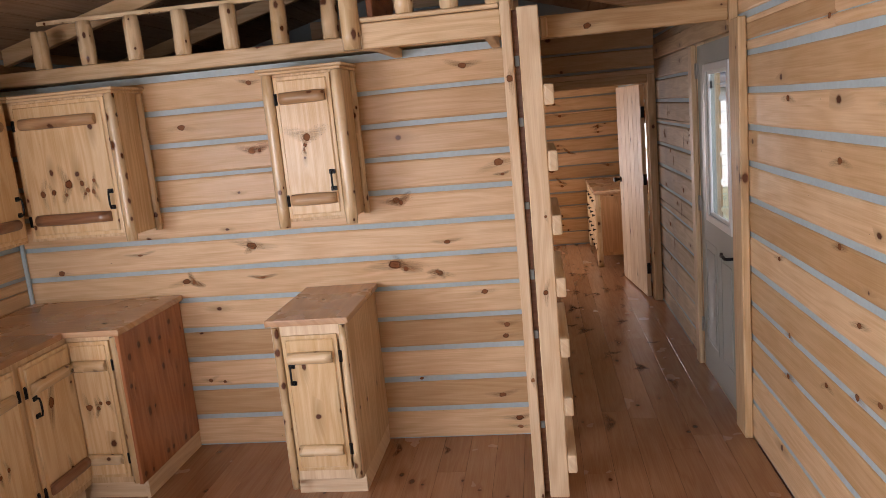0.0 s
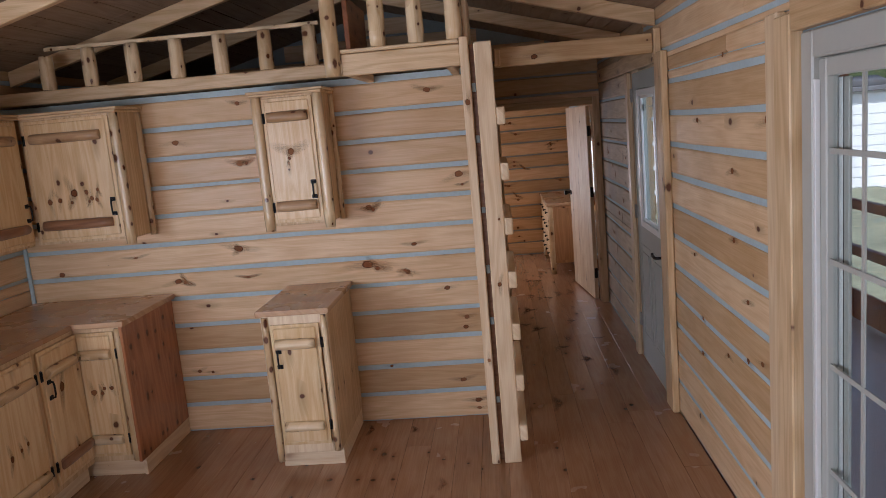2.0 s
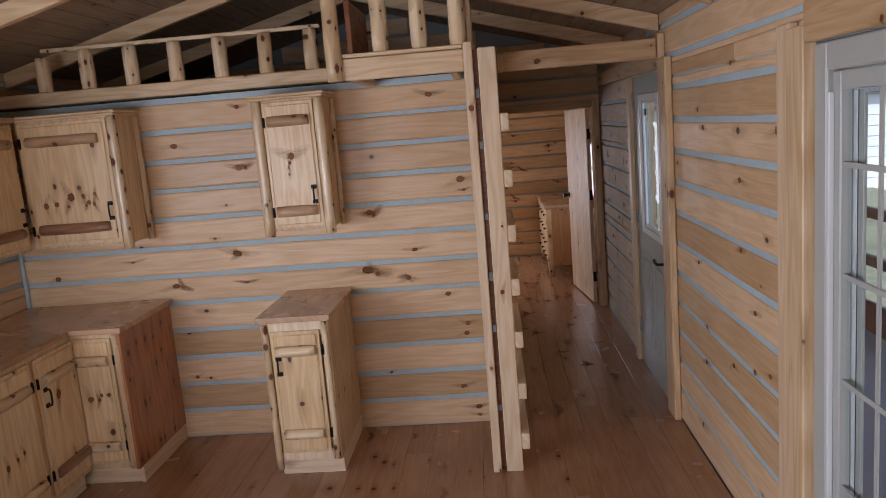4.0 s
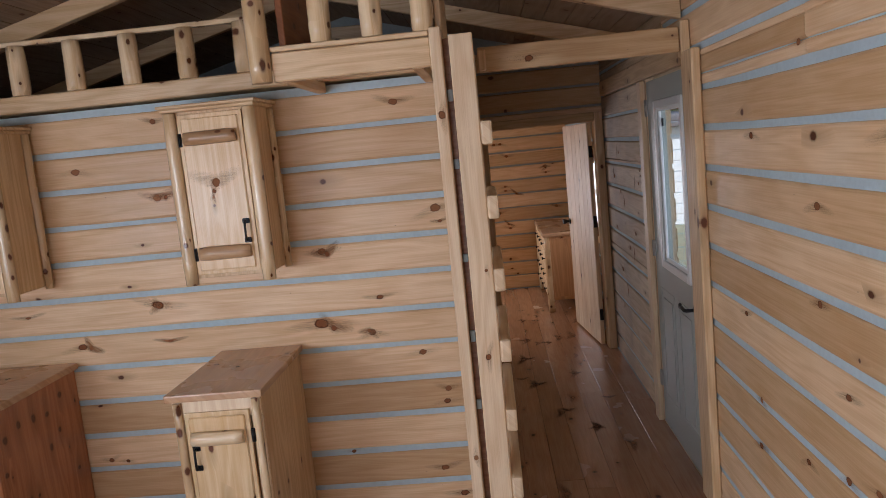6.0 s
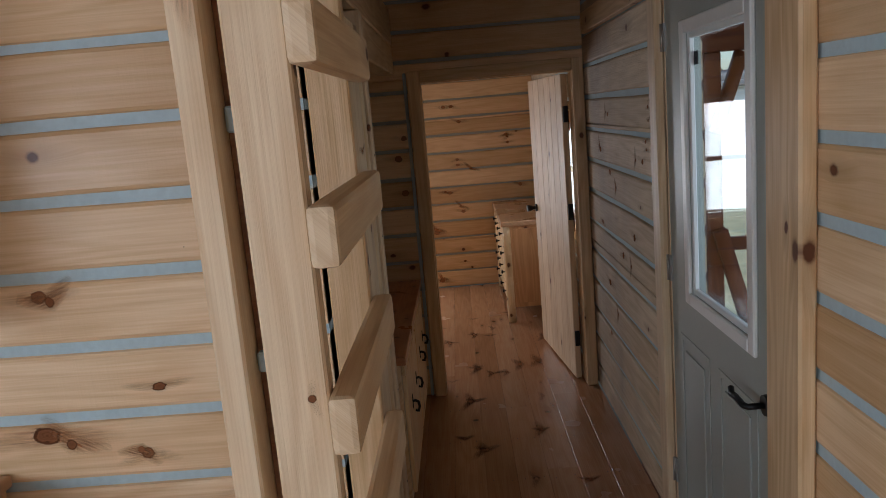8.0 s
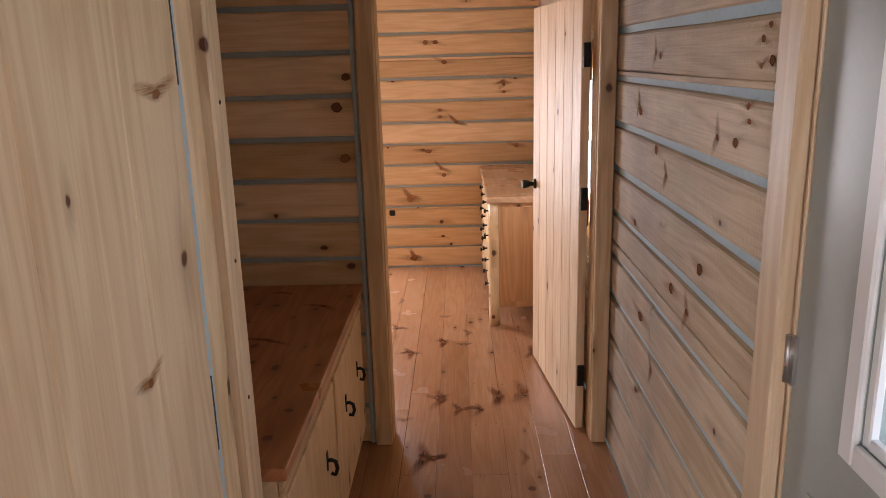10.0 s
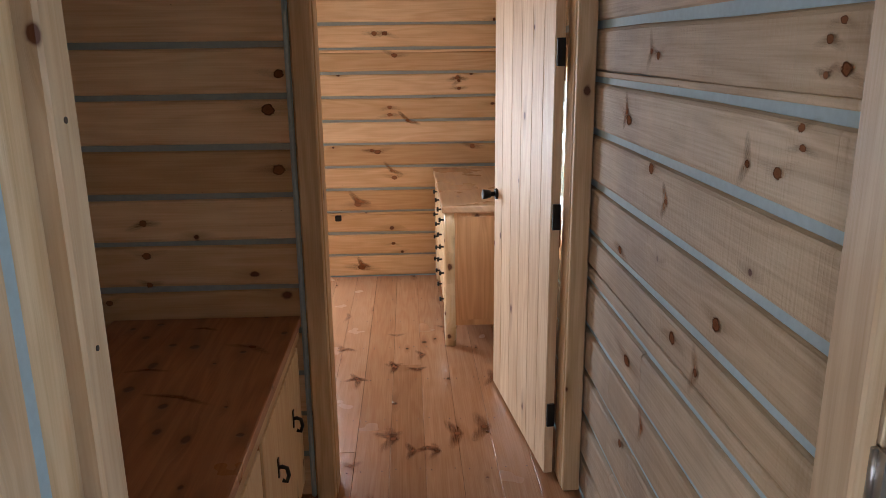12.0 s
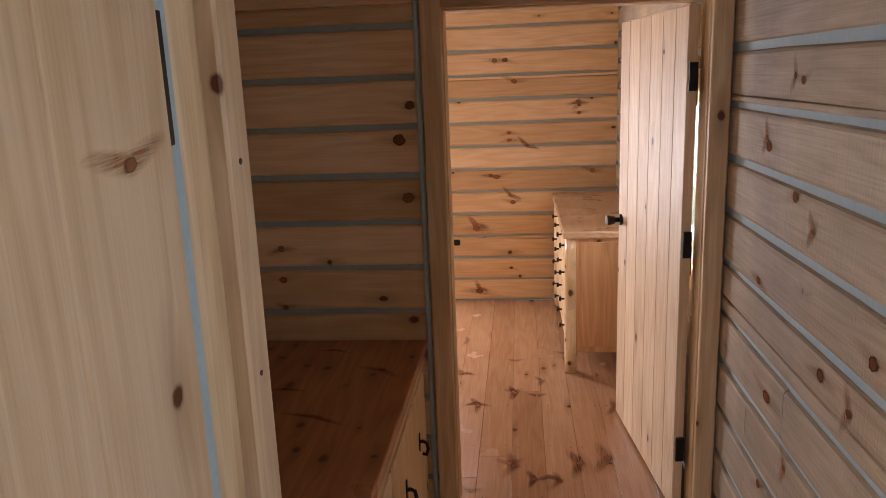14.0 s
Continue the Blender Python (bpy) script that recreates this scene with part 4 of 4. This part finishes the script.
# ---------------------------------------------------------------- cabinets
def pull(parent, x, y, z, length=0.085):
    p = part("handle", tube(bmesh.new(), [(x, y, z), (x, y - 0.022, z + 0.004), (x, y - 0.026, z + length * 0.25), (x, y - 0.026, z + length * 0.75), (x, y - 0.022, z + length - 0.004), (x, y, z + length)], 0.0048), BLACK, parent, "black iron pull")
    for zz in (z - 0.008, z + length - 0.014):
        part("backplate", boxed(x - 0.015, x + 0.015, y - 0.004, y - 0.0003, zz, zz + 0.022, 0.003), BLACK, p)


def hinge(parent, x, y, z):
    part("hinge", rod(boxed(x - 0.008, x + 0.008, y - 0.004, y - 0.0003, z, z + 0.055, 0.002), (x, y - 0.006, z + 0.004), (x, y - 0.006, z + 0.051), 0.0055, sides=8, rings=1), BLACK, parent, "black iron hinge")


def cab_door(parent, x0, x1, y, z0, z1, hinge_x, pull_x, pull_z, seed, battens, brown=()):
    """A bevelled slab door with half-log battens, hinges and a pull; y is the face frame's front."""
    d = part("door", boxed(x0, x1, y - 0.014, y - 0.0006, z0, z1, 0.004, seg=2), DOORPINE, parent)
    part("raised_panel", boxed(x0 + 0.017, x1 - 0.017, y - 0.020, y - 0.0135, z0 + 0.017, z1 - 0.017, 0.005), DOORPINE, d)
    mg = (x1 - x0) * 0.10
    for i, z in enumerate(battens):
        r = 0.030
        part("half_log", rod(bmesh.new(), (x0 + mg, y - 0.0205, z), (x1 - mg, y - 0.0205, z), r, r * 0.94, 14, 0.07, 6, seed + i, flat=(0, -1, 0)),
             BROWNLOG if i in brown else (TANLOG if z0 < 0.1 else PEELED["x"]), d, "brown half log batten" if i in brown else "peeled half log batten")
        hinge(d, hinge_x, y - 0.0125, z - 0.03)
    if pull_x is not None:
        pull(d, pull_x, y - 0.020, pull_z)
    return d


def upper_cabinet(label, x, y, z, rz, w, depth, h, seed, hinge_left=True, brown=(), posts=(True, True), side="right"):
    c = thing("wall_cabinet", label, "cabinet", x, y, z, rz)
    part("body", boxed(0.012, w - 0.012, 0.0, depth, 0.0, h - 0.02, 0.002), PINE["z"], c)
    bm = boxed(-0.018, w + 0.018, -0.045, depth, h - 0.019, h - 0.006, 0.003)
    part("crown", box(bm, -0.008, w + 0.008, -0.034, depth, h - 0.034, h - 0.0195, 0.004), PINE["x"], c)
    r = 0.030
    for i, xx in enumerate((0.022, w - 0.022)):
        if posts[i]:
            part("log_stile", rod(bmesh.new(), (xx, -0.006, -0.025), (xx, -0.006, h - 0.036), r, r * 0.93, 16, 0.07, 9, seed + 20 + i, flat=(0, -1, 0)), PEELED["z"], c)
    if side in ("right", "both"):
        part("wall_stile", rod(bmesh.new(), (w - 0.012, depth - 0.03, -0.012), (w - 0.012, depth - 0.03, h - 0.036), 0.026, 0.024, 14, 0.06, 8, seed + 30, flat=(1, 0, 0)), PEELED["z"], c)
    g = 0.052
    a, b = (g if posts[0] else 0.03), (w - g if posts[1] else w - 0.03)
    cab_door(c, a, b, 0.0, 0.015, h - 0.045, a + 0.004 if hinge_left else b - 0.004, b - 0.035 if hinge_left else a + 0.035, 0.145, seed, (0.105, h - 0.145), brown)
    return c


upper_cabinet("narrow pine wall cabinet with peeled log trim hung on logs", -1.0, 4.48, 1.255, 0, 0.375, 0.262, 0.725, 100)
upper_cabinet("wide pine wall cabinet with knotty door and peeled log trim", -2.32, 4.48, 1.25, 0, 0.575, 0.262, 0.725, 140, brown=(0,), posts=(False, True))
uw = upper_cabinet("pine wall cabinet on the side wall above the counter", -2.315, 3.78, 1.25, 90, 0.69, 0.262, 0.725, 180, brown=(0,), posts=(False, False), side="")
upper_cabinet("pine wall cabinet on the side wall above the counter", -2.315, 3.08, 1.25, 90, 0.69, 0.262, 0.725, 220, posts=(False, False), side="")


def base_body(c, w, depth, h, side_mat):
    part("body", boxed(0.0, w, 0.0, depth, 0.10, h, 0.002), side_mat, c)
    part("toe_kick", boxed(0.012, w - 0.004, 0.045, depth - 0.004, 0.0, 0.0995, 0.002), PALE["x"], c)


_wide = [o for o in bpy.data.objects if o.name.startswith("wall_cabinet") and o.parent is None]
knots_on(_wide[0], "v", -0.0212, [(0.172, 0.36, 0.010), (0.180, 0.385, 0.006), (0.166, 0.335, 0.006)], 1.3)
knots_on(_wide[1], "v", -0.0212, [(0.13, 0.235, 0.016), (0.19, 0.24, 0.014), (0.255, 0.225, 0.010), (0.275, 0.275, 0.024), (0.345, 0.275, 0.012), (0.37, 0.24, 0.014), (0.40, 0.23, 0.011), (0.41, 0.285, 0.010), (0.355, 0.225, 0.009)], 1.35)

flames_on(_wide[0], "y", -0.0216, [(0.185, 0.395, 0.13, 0.10, 0)])

# free-standing narrow unit
bc = thing("base_cabinet", "narrow pine base cabinet with half log battens against wall", "cabinet", -0.985, 4.145, 0)
base_body(bc, 0.345, 0.595, 0.842, PINE["z"])
part("face_frame", box(box(box(boxed(0.0, 0.345, -0.018, -0.001, 0.765, 0.84, 0.002), 0.0, 0.04, -0.018, -0.001, 0.10, 0.764, 0.002), 0.305, 0.345, -0.018, -0.001, 0.10, 0.764, 0.002), 0.041, 0.304, -0.018, -0.001, 0.10, 0.16, 0.002), PALE["z"], bc)
part("log_stile", rod(bmesh.new(), (0.022, -0.018, 0.06), (0.022, -0.018, 0.835), 0.02, 0.019, 14, 0.06, 9, 11, flat=(0, -1, 0)), PEELED["z"], bc)
part("log_stile", rod(bmesh.new(), (0.326, -0.018, 0.105), (0.326, -0.018, 0.835), 0.018, 0.017, 14, 0.06, 9, 12, flat=(0, -1, 0)), PEELED["z"], bc)
cab_door(bc, 0.047, 0.300, -0.018, 0.150, 0.795, 0.308, 0.082, 0.575, 300, (0.255, 0.695))
part("countertop", boxed(-0.018, 0.363, -0.045, 0.597, 0.8425, 0.872, 0.006, seg=2), TOP["y"], bc)

# L-shaped kitchen run
kc = thing("corner_base_cabinet", "pine corner base cabinet with stained knotty end panel", "cabinet", -2.575, 4.145, 0)
part("body", boxed(0.0, 0.835, 0.0, 0.595, 0.10, 0.842, 0.002), PINE["z"], kc)
part("toe_kick", boxed(0.0, 0.832, 0.045, 0.59, 0.0, 0.0995), PALE["x"], kc)
part("end_panel", boxed(0.8355, 0.855, -0.015, 0.596, 0.095, 0.842, 0.002), REDPINE["z"], kc, "red-brown knotty end panel")
part("base_strip", boxed(0.8335, 0.853, 0.03, 0.596, 0.001, 0.094, 0.002), PALE["y"], kc)
part("log_stile", rod(bmesh.new(), (0.825, -0.004, 0.105), (0.825, -0.004, 0.83), 0.02, 0.019, 14, 0.05, 9, 13, flat=(0, -1, 0)), PEELED["z"], kc)
cab_door(kc, 0.588, 0.800, 0.0, 0.135, 0.815, 0.806, None, 0, 320, (0.235, 0.70))
knots_on(kc, "v", -0.0212, [(0.655, 0.495, 0.018), (0.70, 0.49, 0.011), (0.715, 0.515, 0.010), (0.755, 0.515, 0.014)], 1.3)
wc = thing("base_cabinet", "pine base cabinets with log battens along side wall", "cabinet", -1.99, 2.10, 0, 90)
part("body", boxed(0.0, 2.04, 0.0, 0.58, 0.10, 0.842, 0.002), PINE["z"], wc)
part("toe_kick", boxed(0.0, 2.04, 0.045, 0.578, 0.0, 0.0995), PALE["x"], wc)
cab_door(wc, 1.70, 2.032, 0.0, 0.135, 0.815, 1.704, 1.745, 0.575, 340, (0.235, 0.70), brown=(0,))
for i, x0 in enumerate((1.23, 0.76, 0.29)):
    cab_door(wc, x0, x0 + 0.43, 0.0, 0.135, 0.815, x0 + 0.43, x0 + 0.04, 0.575, 360 + 10 * i, (0.235, 0.70))
knots_on(wc, "v", -0.0212, [(1.84, 0.60, 0.022), (1.90, 0.13 + 0.12, 0.014), (1.40, 0.42, 0.014), (1.47, 0.43, 0.011), (1.52, 0.44, 0.010)], 1.3)
ct = thing("countertop", "glossy knotty pine countertop around the kitchen corner", "countertop", -2.57, 4.72, 0.8425)
part("slab", boxed(0.0, 0.875, -0.622, 0.018, 0.0, 0.03, 0.006, seg=2), TOP["x"], ct)
part("slab", boxed(0.0, 0.602, -2.62, -0.6235, 0.0, 0.03, 0.006, seg=2), TOP["y"], ct)

# hall chest
hc = thing("hall_cabinet", "low dark varnished pine cabinet with black ring pulls", "cabinet", 0.198, 5.90, 0, 90)
part("body", boxed(0.0, 1.36, 0.0, 0.58, 0.09, 0.668, 0.002), PINE["x"], hc)
part("toe_kick", boxed(0.0, 1.36, 0.05, 0.57, 0.0, 0.0895), PINE["x"], hc)
part("top", boxed(-0.005, 1.372, -0.024, 0.6, 0.6685, 0.702, 0.006, seg=2), REDPINE["x"], hc, "dark red-brown varnished top")
part("rail", boxed(0.0, 1.36, -0.016, -0.001, 0.625, 0.667, 0.003), PINE["x"], hc)
for i, (x0, x1) in enumerate(((0.02, 0.64), (0.665, 1.30))):
    part("stile", rod(bmesh.new(), (x1 + 0.012, -0.004, 0.095), (x1 + 0.012, -0.004, 0.62), 0.011, 0.010, 10, 0.05, 6, 60 + i, flat=(0, -1, 0)), REDPINE["z"], hc)
    w3 = (x1 - x0) / 2
    for k in range(1):
        d = part("drawer", boxed(x0 + 0.003, x1 - 0.003, -0.018, -0.001, 0.12, 0.618, 0.005, seg=2), DOORPINE, hc)
        for px in (x0 + w3 * 0.55, x0 + w3 * 1.45):
            hnd = part("handle", tube(bmesh.new(), [(px, -0.018, 0.445), (px, -0.03, 0.448), (px + 0.004, -0.042, 0.44), (px + 0.005, -0.046, 0.418), (px + 0.001, -0.04, 0.40), (px, -0.028, 0.405)], 0.006), BLACK, d, "black iron ring pull")
            part("backplate", boxed(px - 0.009, px + 0.009, -0.0215, -0.0182, 0.415, 0.475, 0.003), BLACK, hnd)

flames_on(hc, "z", 0.7030, [(1.10, 0.085, 0.10, 0.05, 60), (0.77, 0.21, 0.12, 0.035, 70), (1.37 - 0.1, 0.27, 0.06, 0.03, 80), (0.95, 0.35, 0.08, 0.03, 90)], _dm)

# bedroom dresser
dr = thing("dresser", "honey pine log dresser with rows of black pulls", "dresser", 0.79, 9.92, 0, -90)
part("body", boxed(0.02, 1.25, 0.02, 0.39, 0.115, 0.745, 0.003), HONEY, dr)
part("top", boxed(-0.01, 1.285, -0.025, 0.405, 0.7455, 0.785, 0.009, seg=2), TOP["x"], dr)
for x in (0.035, 1.232):
    for y in (0.018, 0.375):
        part("leg", rod(bmesh.new(), (x, y, 0.0), (x, y, 0.745), 0.034, 0.031, 16, 0.05, 9, int(x * 90 + y * 50)), PEELED["z"], dr)
for k in range(4):
    z = 0.135 + k * 0.152
    d = part("drawer", boxed(0.075, 1.19, -0.004, 0.019, z, z + 0.142, 0.006, seg=2), DOORPINE, dr)
    for px in (0.22, 0.50, 0.78, 1.06):
        part("handle", rod(rod(bmesh.new(), (px, -0.004, z + 0.071), (px, -0.022, z + 0.071), 0.006, 0.006, 8, rings=1), (px, -0.022, z + 0.071), (px, -0.034, z + 0.071), 0.016, 0.013, 12, rings=1), BLACK, d, "black iron knob")
part("end_panel", boxed(1.2505, 1.256, 0.065, 0.34, 0.15, 0.72, 0.001), HONEY, dr)

ol = thing("wall_outlet", "small black junction hole on the bedroom logs", "outlet", 0.10, FAR - 0.001, 0.43)
part("box", boxed(-0.022, 0.022, -0.004, 0.0, -0.022, 0.02, 0.006), BLACK, ol)

# ---------------------------------------------------------------- outdoors
bm = boxed(-300, 300, -300, 300, -0.75, -0.55)
tagged(part("ground", bm, GRASS), "wide mown lawn around the cabin", "ground", kind="structure")
tagged(part("road", boxed(9.0, 14.5, -60, 120, -0.549, -0.53), GRAVEL), "pale gravel drive across the lawn", "road", kind="structure")
deck = thing("porch", "red-brown stained timber porch with railing and braces", "porch", 1.36, 0, -0.05, kind="structure")
part("deck", boxed(0.002, 1.75, -1.0, 7.2, -0.06, 0.0), DECK, deck, "pale sunlit deck boards")
part("skirt", boxed(0.05, 1.73, -0.98, 7.18, -0.5, -0.0605), STAINED["y"], deck)
part("porch_ceiling", boxed(0.002, 1.95, -1.2, 7.3, 2.20, 2.24), STAINED["y"], deck)
part("porch_beam", boxed(1.58, 1.70, -1.0, 7.2, 2.02, 2.199, 0.006), STAINED["y"], deck)
part("end_beam", boxed(0.30, 1.578, 7.05, 7.15, 1.86, 2.02, 0.006), STAINED["x"], deck)
for y in (-0.9, 1.0, 3.35, 7.1):
    pst = part("post", boxed(1.58, 1.70, y - 0.06, y + 0.06, 0.001, 2.019, 0.008), STAINED["z"], deck)
    for sgn in (-1, 1):
        part("brace", rod(bmesh.new(), (1.64, y + sgn * 0.06, 1.50), (1.64, y + sgn * 0.50, 2.01), 0.05, 0.05, 4, rings=1), STAINED["y"], pst)
part("post", boxed(0.41, 0.50, 7.05, 7.14, 0.001, 1.859, 0.006), STAINED["z"], deck)
part("brace", rod(bmesh.new(), (0.46, 7.04, 1.45), (0.60, 7.04, 1.85), 0.045, 0.045, 4, rings=1), STAINED["z"], deck)
part("leaning_board", rod(bmesh.new(), (0.46, 7.0, 0.95), (0.64, 7.0, 0.30), 0.05, 0.05, 4, rings=1), STAINED["z"], deck)
part("end_rail", boxed(0.502, 1.578, 7.07, 7.11, 0.82, 0.89, 0.004), STAINED["x"], deck)
for z in (0.50, 0.86):
    part("rail", boxed(1.615, 1.665, 3.42, 7.03, z, z + 0.075, 0.006), STAINED["y"], deck)
    part("rail", boxed(1.615, 1.665, -0.84, 0.93, z, z + 0.075, 0.006), STAINED["y"], deck)
for k in range(18):
    part("skirt_board", boxed(1.60, 1.625, 3.42 + k * 0.2, 3.61 + k * 0.2, 0.01, 0.24, 0.003), STAINED["z"], deck)


def house(x, y, w, d, h):
    hs = thing("house", "white sided house across the drive", "house", x, y, -0.55)
    part("wall", boxed(-d / 2, d / 2, -w / 2, w / 2, 0, h), WHITESIDING, hs)
    bm = bmesh.new()
    vs = [bm.verts.new(c) for c in ((-d / 2 - 0.3, -w / 2 - 0.3, h), (d / 2 + 0.3, -w / 2 - 0.3, h), (0, -w / 2 - 0.3, h + d * 0.32), (-d / 2 - 0.3, w / 2 + 0.3, h), (d / 2 + 0.3, w / 2 + 0.3, h), (0, w / 2 + 0.3, h + d * 0.32))]
    for f in ((0, 1, 2), (3, 5, 4), (0, 2, 5, 3), (1, 4, 5, 2), (0, 3, 4, 1)):
        bm.faces.new([vs[i] for i in f])
    part("roof", bm, SLATE, hs)
    for k in range(4):
        yy = -w / 2 + w * (k + 0.5) / 4
        wi = part("window", boxed(-d / 2 - 0.05, -d / 2 - 0.002, yy - 0.5, yy + 0.5, 0.9, 2.1, 0.01), VINYL, hs)
        part("pane", boxed(-d / 2 - 0.06, -d / 2 - 0.051, yy - 0.42, yy + 0.42, 0.98, 2.02), GASKET, wi)


shed = thing("white_shed", "long low white sided shed beyond the porch", "shed", 6.4, 18.5, -0.55)
part("wall", boxed(-3.2, 3.2, 0.0, 3.0, 0.0, 2.2), WHITESIDING, shed)
for k in range(9):
    part("siding_board", boxed(-3.21, 3.21, -0.02, -0.001, 0.02 + k * 0.24, 0.24 + k * 0.24, 0.004), WHITESIDING, shed)
part("roof", rod(boxed(-3.4, 3.4, -0.25, 3.25, 2.201, 2.32, 0.02), (-3.4, 1.5, 2.35), (3.4, 1.5, 2.35), 0.35, 0.35, 3, rings=1), SLATE, shed)
house(40, 47, 12, 7, 3.0)

car = thing("car", "blue parked car on the far lawn", "car", 21.5, 45.5, -0.55, 20)
bm = bmesh.new()
prof = [(-2.1, 0.35), (-2.15, 0.75), (-1.5, 0.9), (-0.9, 1.42), (0.7, 1.45), (1.4, 0.98), (2.1, 0.85), (2.15, 0.35)]
a_ = [bm.verts.new((x, -0.85, z)) for x, z in prof]
b_ = [bm.verts.new((x, 0.85, z)) for x, z in prof]
bm.faces.new(a_), bm.faces.new(b_)
for i in range(8):
    bm.faces.new((a_[i], a_[(i + 1) % 8], b_[(i + 1) % 8], b_[i]))
bmesh.ops.bevel(bm, geom=bm.edges[:], offset=0.06, segments=2, affect="EDGES")
part("body", bm, CARPAINT, car)
part("side_window", boxed(-0.8, 0.75, 0.84, 0.86, 1.0, 1.35, 0.02), GASKET, car)
for x in (-1.35, 1.35):
    for y in (-0.80, 0.80):
        wl = part("wheel", rod(bmesh.new(), (x, y - 0.1, 0.32), (x, y + 0.1, 0.32), 0.32, 0.32, 20, rings=1), RUBBER, car)
        part("rim", rod(bmesh.new(), (x, y - 0.11, 0.32), (x, y + 0.11, 0.32), 0.19, 0.19, 16, rings=1), STEEL, wl)

bm = bmesh.new()
rg = random.Random(5)
prev_ = None
for i in range(90):
    ang = -1.6 + 3.2 * i / 89
    x, y, h = 110 * math.cos(ang), 110 * math.sin(ang) + 10, 5 + 5 * noise.noise((i * 0.23, 2, 3)) + rg.uniform(-0.8, 0.8)
    vv = (bm.verts.new((x, y, -0.6)), bm.verts.new((x, y, h)))
    if prev_:
        bm.faces.new((prev_[0], vv[0], vv[1], prev_[1]))
    prev_ = vv
tagged(part("backdrop", bm, LEAF), "distant wooded hillside", "woods", kind="structure")

# ---------------------------------------------------------------- floor boards
fl = part("floor", boxed(WEST, EAST, SOUTH, FAR, -0.12, -0.022), FLOOR)
tagged(fl, "varnished honey pine plank floor with knots and nails", "floor", kind="structure")
tagged(part("door_sill", boxed(EAST, EAST + 0.14, 4.80, 5.73, -0.12, 0.0), PINE["y"]), "pine sill below the entry door", "sill", kind="structure")
tagged(part("glass_door_sill", boxed(EAST, EAST + 0.14, 0.95, 2.97, -0.12, -0.001), PINE["y"]), "pine sill below the glass door", "sill", kind="structure")
rg = random.Random(11)
cols = 27
pw = (EAST - WEST) / cols
nails = bmesh.new()
for c in range(cols):
    x0 = WEST + c * pw
    y = SOUTH - rg.uniform(0, 2)
    while y < FAR:
        y2 = y + rg.uniform(1.6, 3.6)
        a, b = max(y, SOUTH), min(y2, FAR)
        if b - a > 0.05:
            dz = rg.uniform(-0.0008, 0.0008)
            part("plank", boxed(x0 + 0.0005, x0 + pw - 0.0005, a + 0.0005, b - 0.0005, -0.021, dz, 0.0007), FLOOR, fl)
        y = y2
    if x0 > -0.1:
        yy = 6.2
        while yy < 9.9:
            for f in (0.2, 0.8):
                jx, jy = x0 + pw * f + rg.uniform(-0.006, 0.006), yy + rg.uniform(-0.012, 0.012)
                rod(nails, (jx, jy, 0.0004), (jx, jy, 0.0016), 0.0030, sides=6, rings=1)
            yy += 0.41
tagged(part("nail_heads", nails, NAIL, fl), kind="stuff")
knots_on(fl, "z", 0.0022, [
    (0.78, 7.70, 0.026), (0.90, 7.75, 0.030), (0.69, 7.56, 0.018), (0.59, 7.57, 0.016), (0.65, 8.55, 0.018), (0.81, 8.82, 0.016), (0.33, 8.25, 0.018), (0.22, 8.66, 0.016),
    (0.99, 8.24, 0.020), (0.51, 7.67, 0.026), (0.51, 8.40, 0.018), (0.22, 9.16, 0.014), (0.81, 5.68, 0.020), (0.45, 7.14, 0.026), (0.54, 4.86, 0.024), (-0.10, 3.90, 0.018),
    (-0.57, 4.61, 0.016), (0.80, 6.70, 0.022), (0.96, 5.40, 0.020), (-0.31, 4.59, 0.013), (0.72, 6.19, 0.016), (0.50, 6.51, 0.026), (0.62, 5.93, 0.018), (0.86, 7.14, 0.016)], 1.2, _dm)
flames_on(fl, "z", 0.0030, [
    (0.32, 8.27, 0.075, 0.06, 180), (0.487, 7.69, 0.075, 0.075, 0), (0.344, 7.47, 0.06, 0.06, 0), (0.50, 8.41, 0.06, 0.07, 0), (0.25, 8.65, 0.06, 0.06, 180), (0.486, 7.14, 0.07, 0.07, 0),
    (0.62, 8.36, 0.06, 0.06, 0), (0.516, 6.51, 0.075, 0.085, 0), (0.80, 6.69, 0.055, 0.06, 0), (0.65, 7.59, 0.06, 0.06, 180), (0.41, 6.65, 0.06, 0.07, 0), (0.67, 5.97, 0.06, 0.07, 0),
    (0.80, 5.67, 0.06, 0.06, 180), (0.51, 8.83, 0.06, 0.06, 0), (0.78, 8.95, 0.06, 0.06, 0), (0.95, 6.15, 0.06, 0.06, 0)], _dm)
